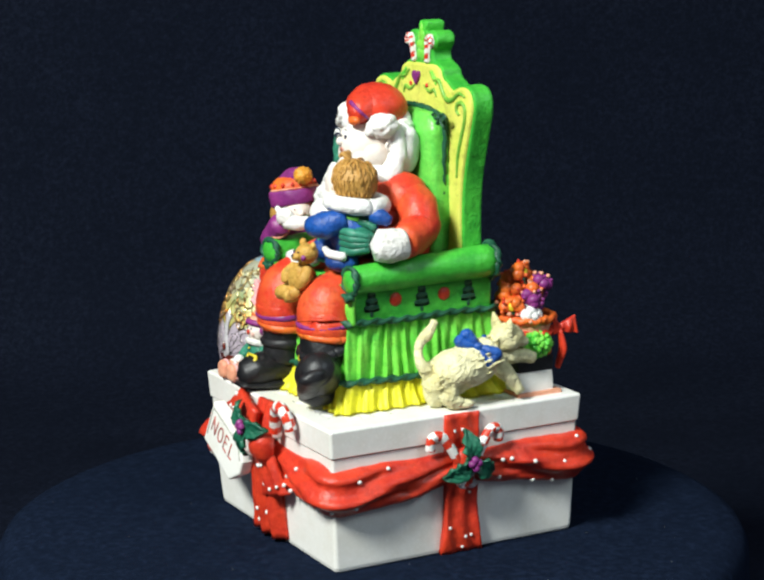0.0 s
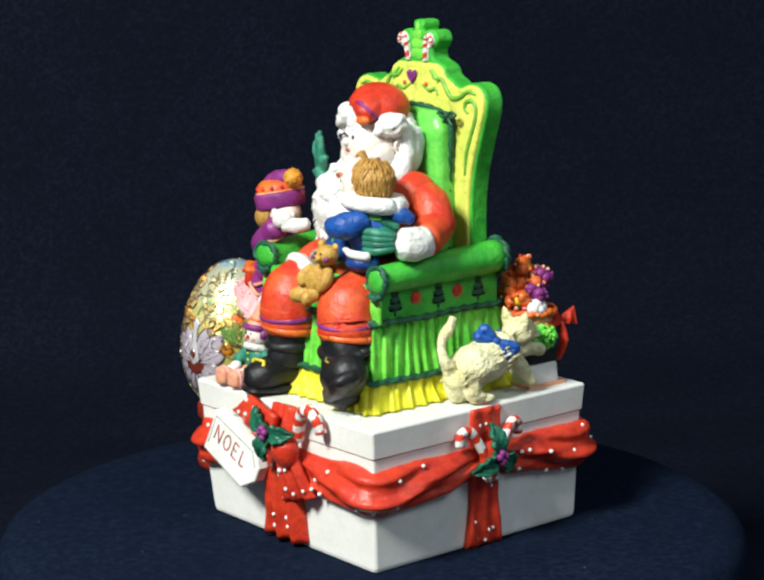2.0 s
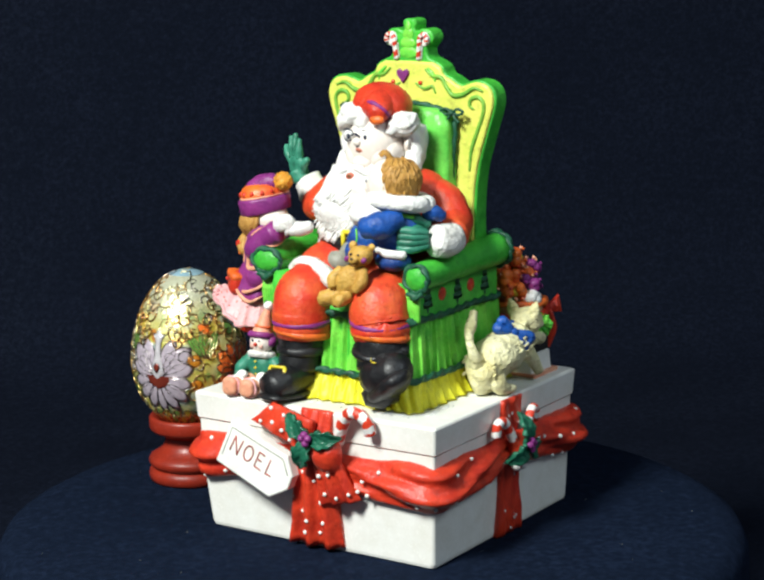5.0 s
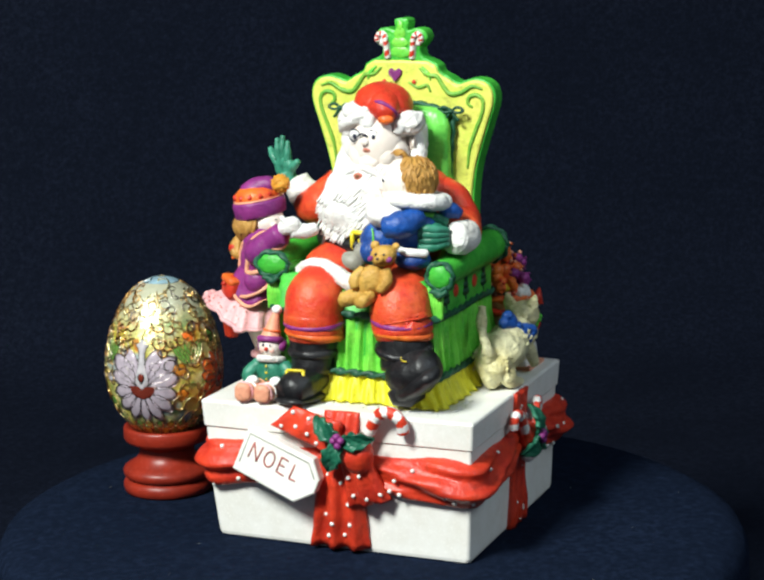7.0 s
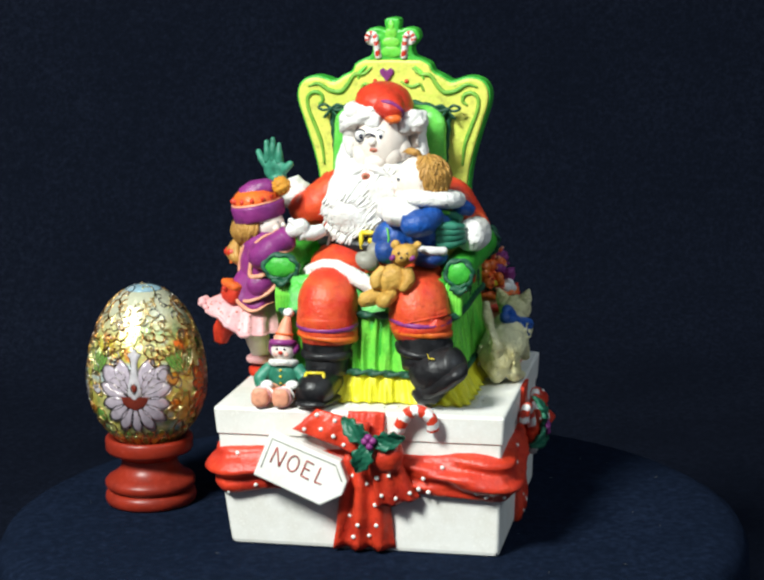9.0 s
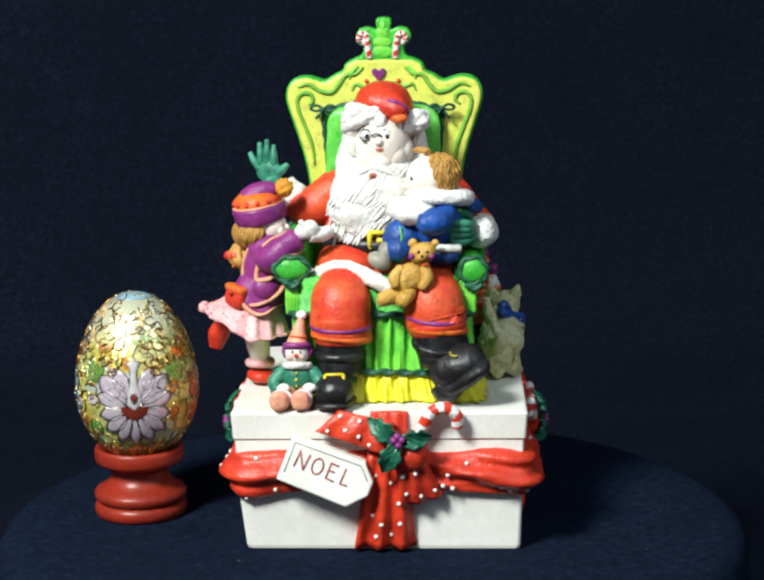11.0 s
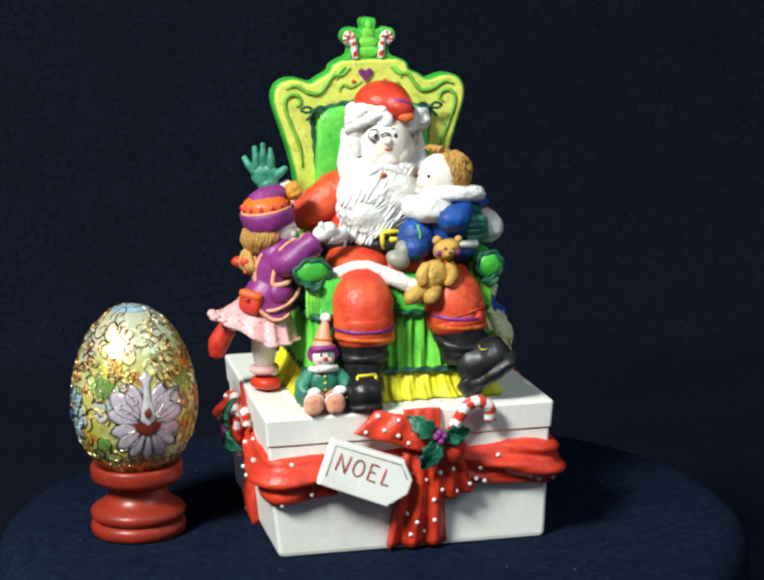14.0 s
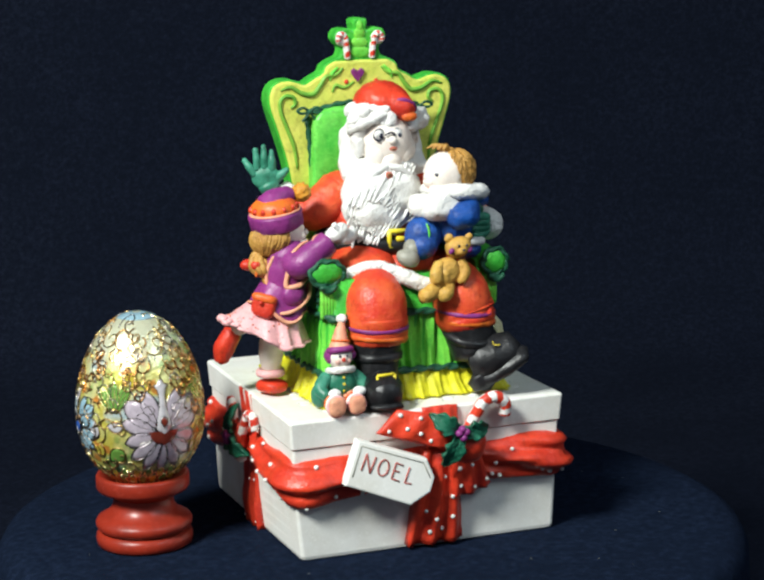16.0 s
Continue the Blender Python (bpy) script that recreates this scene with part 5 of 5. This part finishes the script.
def gift_tag(root):
    q = turned(0, 21.6, 0)
    at = np.array((-2.85, -6.12, 3.62))
    place = lambda v: (v * [1, 1, 1]) @ q.T + at + np.outer(v[:, 0], [0, -.03, 0]) + np.outer(v[:, 2], [0, .12, 0])
    s = Sculpt()
    o = [(-.62, .72), (-.62, -.98), (2.1, -1.02), (2.72, -.35), (2.72, .2), (2.2, .78)]
    s.slab("white", o, -.16, .35, .07, place)
    ob = part("gift_tag", s, root, "white gift tag with clipped corners, lettered in red")
    s = Sculpt()
    for a, b in (((-.45, .55), (-.45, -.6)), ((-.45, .55), (2.1, .6)), ((2.1, .6), (2.52, .15))):
        s.tube("grey", place(np.array([(a[0], -.16, a[1]), (b[0], -.16, b[1])])), .022, seg=6, steps=2)
    part("border_line", s, ob, "thin grey border line")
    s = Sculpt()
    strokes = [[(-.2, -.28), (-.16, .34), (.16, -.3), (.22, .32)],
               [(.62 + .2 * math.sin(a), .02 + .3 * math.cos(a)) for a in np.linspace(.2, 6.5, 15)],
               [(1.34, .3), (1.05, .32), (1.04, -.27), (1.36, -.29)], [(1.05, .03), (1.27, .03)],
               [(1.62, .3), (1.6, -.28), (1.86, -.26)]]
    for st in strokes:
        for a, b in zip(st, st[1:]):
            s.tube("script", place(np.array([(a[0], -.165, a[1]), (b[0], -.165, b[1])])), .034, seg=6, steps=2)
    part("lettering", s, ob, "red brush lettering NOEL")


def throne_ornament(root):
    for sx in (-1, 1):
        s = Sculpt()
        y = 1.37
        s.tube("shaded_green", [(sx * x + .05, y, z + .05) for x, z in ((2.95, 15.75), (2.78, 15.9), (2.85, 16.15), (3.15, 16.22), (3.38, 16.0), (3.35, 15.55), (3.1, 14.9), (2.85, 14.2), (2.75, 13.4))], [.05, .08, .085, .08, .08, .085, .05], seg=8, steps=6)
        s.tube("shaded_green", [(sx * x + .05, y, z + .05) for x, z in ((3.35, 16.45), (2.95, 16.55), (2.5, 16.3), (2.05, 16.25), (1.75, 16.55), (1.5, 16.9), (1.1, 16.95), (.8, 17.2))], [.04, .085, .10, .09, .085, .045], seg=8, steps=6)
        s.tube("shaded_green", [(sx * x + .05, y, z + .05) for x, z in ((.35, 16.65), (.75, 16.45), (1.1, 16.55), (1.25, 16.3))], [.04, .08, .04], seg=8)
        s.tube("lime", [(sx * x, y, z) for x, z in ((.95, 17.3), (1.2, 17.05), (1.3, 16.8))], [.04, .09, .04], seg=8)
        part("scrollwork", s, root, "green scroll moulding, groove shade in its olive tone")
        s = Sculpt()
        s.blob("fleece", (sx * .74, 1.47, 18.38), (.27, .06, .28), n=0.03, k=8)
        s.tube("fleece", [(sx * .50, 1.48, 17.62), (sx * .57, 1.47, 18.2)], .14, seg=8, flat=.5)
        cane(s, [(sx * .50, 1.43, 17.60), (sx * .55, 1.41, 18.1), (sx * .60, 1.39, 18.42), (sx * .76, 1.38, 18.56), (sx * .90, 1.38, 18.44), (sx * .90, 1.39, 18.26)], .10, 12)
        part("candy_cane", s, root, "small candy cane on the finial")
        s = Sculpt()
        s.blob("red", (sx * .62, 1.35, 16.72), (.09, .06, .09), sub=2)
        part("bead", s, root, "small red bead")
    s = Sculpt()
    for w, z in ((.42, 17.85), (.34, 18.2), (.24, 18.55), (.13, 18.85)):
        s.blob("lime", (0, 1.49, z), (w, .07, .24), n=0.03, k=6)
    part("tree_relief", s, root, "green tree in relief on the finial")
    s = Sculpt()
    s.slab("purple", [(0, -.34), (.3, .02), (.32, .2), (.18, .3), (0, .18), (-.18, .3), (-.32, .2), (-.3, .02)], 1.26, 1.45, .04, lambda v: v * [.85, 1, .85] + [-.15, 0, 16.98])
    part("heart", s, root, "purple heart")


# ---- the egg's enamel ----
LOTUS = radians(6.5)


def egg_map(u, v, a0, z0, lift):
    z = min(6.4, max(0.05, z0 + v))
    r = float(egg_radius(z))
    return egg_point(a0 + u / max(.6, r), z, lift)


def petal(s, mat, a0, z0, ang, length, wide, start=0.0, lift=.035, wire="wire"):
    c, d = math.cos(ang), math.sin(ang)
    out = []
    for t in np.linspace(0, 1, 11):
        out.append((start + length * t, wide * max(0.0, math.sin(math.pi * t ** 1.35)) ** .65))
    out += [(x, -y) for x, y in out[-2:0:-1]]
    n = len(out)
    uv = [(x * c - y * d, x * d + y * c) for x, y in out]
    cu, cv = (start + length * .5) * c, (start + length * .5) * d
    rings = []
    for k in (1.0, .7, .35, .05):
        rings.append(np.array([egg_map(cu + (u - cu) * k, cv + (v - cv) * k, a0, z0, lift * (1 if k < 1 else .2)) for u, v in uv]))
    s.loft(mat, rings)
    if wire:
        pts = [egg_map(u, v, a0, z0, lift * .8) for u, v in uv]
        s.tube(wire, pts + pts[:1], .018, seg=5, steps=1)


def plaque(s, mat, a0, z0, rows, lift):
    """A raised field of enamel, given by its half-widths from foot to top, with its wire rim."""
    grid = [np.array([egg_map(w * q, v, a0, z0, lift * (1 - .8 * abs(q) ** 3)) for q in np.linspace(-1, 1, 9)]) for w, v in rows]
    s.loft(mat, grid, closed=False)
    pts = [g[-1] for g in grid] + [g[0] for g in grid[::-1]]
    s.tube("wire", pts + pts[:1], .02, seg=5, steps=1)


def scroll(s, mat, a0, z0, size, turn, hand, r=.028):
    pts = []
    for t in np.linspace(0, 1, 15):
        a = turn + hand * (4.9 * t)
        q = size * (1 - .72 * t)
        pts.append(egg_map(q * math.cos(a) - size * math.cos(turn), q * math.sin(a) - size * math.sin(turn), a0, z0, .03))
    s.tube(mat, pts, r, seg=6, steps=1)


def egg_enamel(root):
    for a0, petals, core in ((LOTUS, "lilac", "maroon"), (LOTUS + radians(180), "lilac", "maroon"), (LOTUS - radians(92), "ice", "blue"), (LOTUS + radians(88), "orange", "maroon")):
        s = Sculpt()
        z0 = 2.46 if petals == "lilac" else 2.5
        k = 1.0 if petals == "lilac" else .72
        if petals == "lilac":
            crescent = [(.60 * math.sqrt(1 - (1 - q) ** 2) + .01, -.42 + .52 * q) for q in np.linspace(0, 1, 9)]
            vase = [(.03, .0), (.17, .04), (.27, .18), (.28, .36), (.23, .60), (.16, .85), (.125, 1.15), (.12, 1.40), (.16, 1.56), (.25, 1.68), (.23, 1.72), (.11, 1.76), (.07, 1.90)]
            plaque(s, core, a0, z0, crescent, .075)
            plaque(s, "pearl", a0, z0, vase, .09)
            petal(s, core, a0, z0, radians(90), .42, .12, .22, .13)
            for sx in (-1, 1):
                scroll(s, "wire", a0 + sx * .30, z0 + .95, .24, radians(90 - 60 * sx), sx, .016)
                scroll(s, "wire", a0 + sx * .42, z0 + .70, .30, radians(90 - 60 * sx), sx, .016)
        else:
            petal(s, core, a0, z0, radians(90), .5, .25, -.25, .07)
        flower = part("lotus", s, root, {"lilac": "lilac enamel lotus", "ice": "pale blue enamel flower", "orange": "orange enamel flower"}[petals])
        for ang, ln, w in ((66, 1.5, .30), (114, 1.5, .30), (18, 1.35, .30), (162, 1.35, .30), (42, 1.6, .40), (138, 1.6, .40), (-12, 1.2, .28), (192, 1.2, .28), (-40, 1.25, .28), (220, 1.25, .28), (-66, 1.3, .24), (246, 1.3, .24), (-90, 1.3, .2)):
            s = Sculpt()
            petal(s, petals, a0, z0, radians(ang), ln * k, w * k, .22)
            part("petal", s, flower)
    # leaves between the flowers
    s = Sculpt()
    for a in (-46, -42, 48, 52, 136, 228, -120, 120):
        for d in (-25, 5, 35):
            petal(s, "leaf", radians(a) + LOTUS, 3.2, radians(90 + d), 1.1, .14, .05, .03, "goldwire")
    part("enamel_leaves", s, root, "green enamel leaves")
    s = Sculpt()
    for i in range(26):
        for z, w in ((.45, .25), (.75, .25)):
            petal(s, "leaf" if i % 2 else "ochre", 2 * math.pi * (i + (.5 if z > .5 else 0)) / 26, z, radians(90), .45, .14, -.1, .025, "goldwire")
    part("lower_border", s, root, "green and gold lappet border")
    s, cells = Sculpt(), Sculpt()
    r = np.random.RandomState(21)
    for row in range(10):
        z0 = 1.0 + .55 * row
        n = max(6, int(2 * math.pi * float(egg_radius(z0)) / .95))
        for i in range(n):
            a, z = 2 * math.pi * (i + .5 * (row % 2) + r.uniform(-.22, .22)) / n, z0 + r.uniform(-.1, .1)
            off = (math.degrees(a - LOTUS) + 180) % 360 - 180
            turn, hand, size = r.uniform(0, 6.28), r.choice((-1, 1)), r.uniform(.32, .46)
            if abs(off) < 36 and z < 4.3:
                continue
            if z > 5.0:
                hues = ("ice", "pearl", "ochre", "sun")
            elif -115 < off < -30:
                hues = ("ice", "leaf", "pearl", "sun", "navy")
            elif 30 < off < 125:
                hues = ("orange", "amberglaze", "sun", "leaf", "amberglaze")
            else:
                hues = ("sun", "leaf", "ochre", "ice")
            if z < 4.7 and r.uniform() < .5:
                petal(cells, hues[r.randint(len(hues))], a, z, turn, r.uniform(.55, .9), r.uniform(.20, .32), -.3, .022, "bronze")
            mat = ("copper", "goldwire", "bronze", "copper", "wire")[r.randint(5)]
            scroll(s, mat, a, z, size, turn, hand, r.uniform(.022, .032))
            scroll(s, mat, a, z, size * .8, turn + 2.6, -hand, r.uniform(.018, .026))
    for row in range(6):
        z0 = 4.25 + .36 * row
        n = max(5, int(2 * math.pi * float(egg_radius(z0)) / .62))
        for i in range(n):
            a = 2 * math.pi * (i + .5 * (row % 2) + r.uniform(-.2, .2)) / n
            scroll(s, ("copper", "bronze", "goldwire", "wire")[r.randint(4)], a, z0, r.uniform(.18, .28), r.uniform(0, 6.28), r.choice((-1, 1)), r.uniform(.020, .028))
    tagged(part("enamel_cell", cells, root, "small cells of coloured enamel"), kind="stuff")
    for sx in (-1, 1):
        for q, (u, v, z) in enumerate(((.40, 4.35, .34), (.92, 4.35, .30), (.34, 4.95, .30), (.80, 4.85, .28), (.60, 3.95, .24))):
            scroll(s, "copper", LOTUS + sx * u / 2.1, v, z, radians(90 + 70 * sx), sx, .036)
    tagged(part("wire_scroll", s, root, "gilt wire scrolls"), kind="stuff")
    s = Sculpt()
    s.lathe("ice", [(float(egg_radius(z)) + .025, z) for z in np.linspace(6.27, 6.44, 8)], seg=48)
    ob = part("cap", s, root, "pale blue enamel cap")


def lid_specks(root):
    """Stray drips and dark specks on the lid round the fringe."""
    s, w = Sculpt(), Sculpt()
    r = np.random.RandomState(17)
    loop = rounded_loop(4.05, 3.98, 0.5, 90)
    for x, y in loop:
        q = r.uniform(-.12, .16)
        if r.uniform() < .4:
            w.blob("white", (x * (1 + q * .1), (y * (1 + q * .1)) - .4, 5.22), (r.uniform(.10, .3), r.uniform(.10, .3), .035), n=.02, k=8, sub=2)
        if r.uniform() < .22:
            s.blob("ink", (x * 1.06, y * 1.06 - .4, 5.225), (r.uniform(.02, .05), r.uniform(.02, .04), .012), sub=1)
    tagged(part("paint_speck", s, root, "dark paint specks on the lid"), kind="stuff")
    tagged(part("plaster_crumb", w, root, "white crumbs round the fringe"), kind="stuff")


def motions():
    ride(table, pose(0, 0, -0.0028))
    ride(figurine, BOX_BASE)
    ride(stand, BOX_BASE @ pose(EGG_X * .01, EGG_Y * .01, -0.0018))
    ride(egg, BOX_BASE @ pose(EGG_X * .01, EGG_Y * .01, 0.0222 * 1.03 - 0.0018))


def enamel(name, colour, rough=0.16):
    m, nt, b = nodes_of(name)
    n = grain(nt, 420.0, 3.0)
    nt.links.new(mixed(nt, ramp(nt, n.outputs["Fac"], .35, .75), colour, tuple(c * .7 for c in colour)), b.inputs["Base Color"])
    b.inputs["Metallic"].default_value = 0.25
    b.inputs["Roughness"].default_value = rough
    b.inputs["Coat Weight"].default_value = 0.5
    return m


def metal(name, colour, rough=0.25):
    m, nt, b = nodes_of(name)
    b.inputs["Base Color"].default_value = (*colour, 1)
    b.inputs["Metallic"].default_value = 1.0
    n = grain(nt, 700.0, 2.0)
    nt.links.new(ramp_to(nt, n.outputs["Fac"], rough - .08, rough + .12), b.inputs["Roughness"])
    return m


def shell_enamel():
    """Golden translucent enamel over foil, clouded with olive, sky and orange."""
    m, nt, b = nodes_of("foil_enamel")
    n1, n2, n3 = grain(nt, 70.0, 3.0), grain(nt, 130.0, 2.0), grain(nt, 520.0, 3.0)
    n5 = grain(nt, 58.0, 2.0)
    co = nt.nodes.new("ShaderNodeTexCoord")
    xyz = nt.nodes.new("ShaderNodeSeparateXYZ")
    nt.links.new(co.outputs["Object"], xyz.inputs[0])
    col = mixed(nt, ramp(nt, n1.outputs["Fac"], 0.40, 0.62), (0.70, 0.60, 0.08), (0.80, 0.78, 0.36))
    col = mixed(nt, ramp(nt, n2.outputs["Fac"], 0.53, 0.66), col, (0.26, 0.44, 0.10))
    col = mixed(nt, ramp(nt, n5.outputs["Fac"], 0.56, 0.66), col, (0.56, 0.68, 0.70))
    col = mixed(nt, ramp(nt, n2.outputs["Fac"], 0.42, 0.36), col, (0.68, 0.28, 0.05))
    col = mixed(nt, ramp(nt, xyz.outputs[2], 0.046, 0.056), col, (0.70, 0.70, 0.50))
    col = mixed(nt, ramp(nt, xyz.outputs[2], 0.0125, 0.0085), col, (0.06, 0.13, 0.04))
    nt.links.new(col, b.inputs["Base Color"])
    b.inputs["Metallic"].default_value = 0.45
    b.inputs["Roughness"].default_value = 0.22
    b.inputs["Coat Weight"].default_value = 0.6
    bp = add(nt, "ShaderNodeBump", Strength=0.55, Distance=0.0010)
    nt.links.new(n3.outputs["Fac"], bp.inputs["Height"])
    nt.links.new(bp.outputs[0], b.inputs["Normal"])
    return m


M["egg"] = shell_enamel()
M["lilac"] = enamel("lilac_enamel", (.60, .51, .58))
M["pearl"] = enamel("pearl_enamel", (.68, .64, .66))
M["ice"] = enamel("sky_enamel", (.36, .56, .66))
M["sun"] = enamel("yellow_enamel", (.78, .60, .04))
M["navy"] = enamel("navy_enamel", (.03, .03, .22))
M["amberglaze"] = enamel("amber_enamel", (.66, .24, .02))
M["maroon"] = enamel("maroon_enamel", (.22, .035, .02))
M["leaf"] = enamel("leaf_enamel", (.16, .34, .06))
M["ochre"] = enamel("ochre_enamel", (.62, .48, .05))
M["goldwire"] = metal("gilt_wire", (.80, .70, .36))
M["copper"] = metal("dark_gilt_wire", (.42, .22, .07))
M["bronze"] = metal("bronze_wire", (.50, .34, .14), .32)
M["wire"] = metal("shaded_wire", (.32, .29, .27))

backdrop()
table = turntable()
figurine = tagged(new("christmas_figurine"), "painted resin figurine, bearded figure on green throne above gift box", "figurine")
stand, egg = egg_stand(), cloisonne_egg()
egg_enamel(egg)
stand.scale = (1.03, 1.03, 1.03)
egg.scale = (1.03, 1.03, 1.035)
gift_box(figurine)
for i in range(4):
    swag(figurine, i)
for a in (90, -90, 180):
    side_band(figurine, a)
front_bow(figurine)
gift_tag(figurine)
lid_specks(figurine)
for a in (90, -90):
    side_trim(figurine, a)
throne(figurine)
throne_ornament(figurine)
seated_figure(figurine)
boy_figure(figurine)
teddy_bear(figurine)
girl_figure(figurine)
clown_doll(figurine)
kitten(figurine)
flower_basket(figurine)
motions()
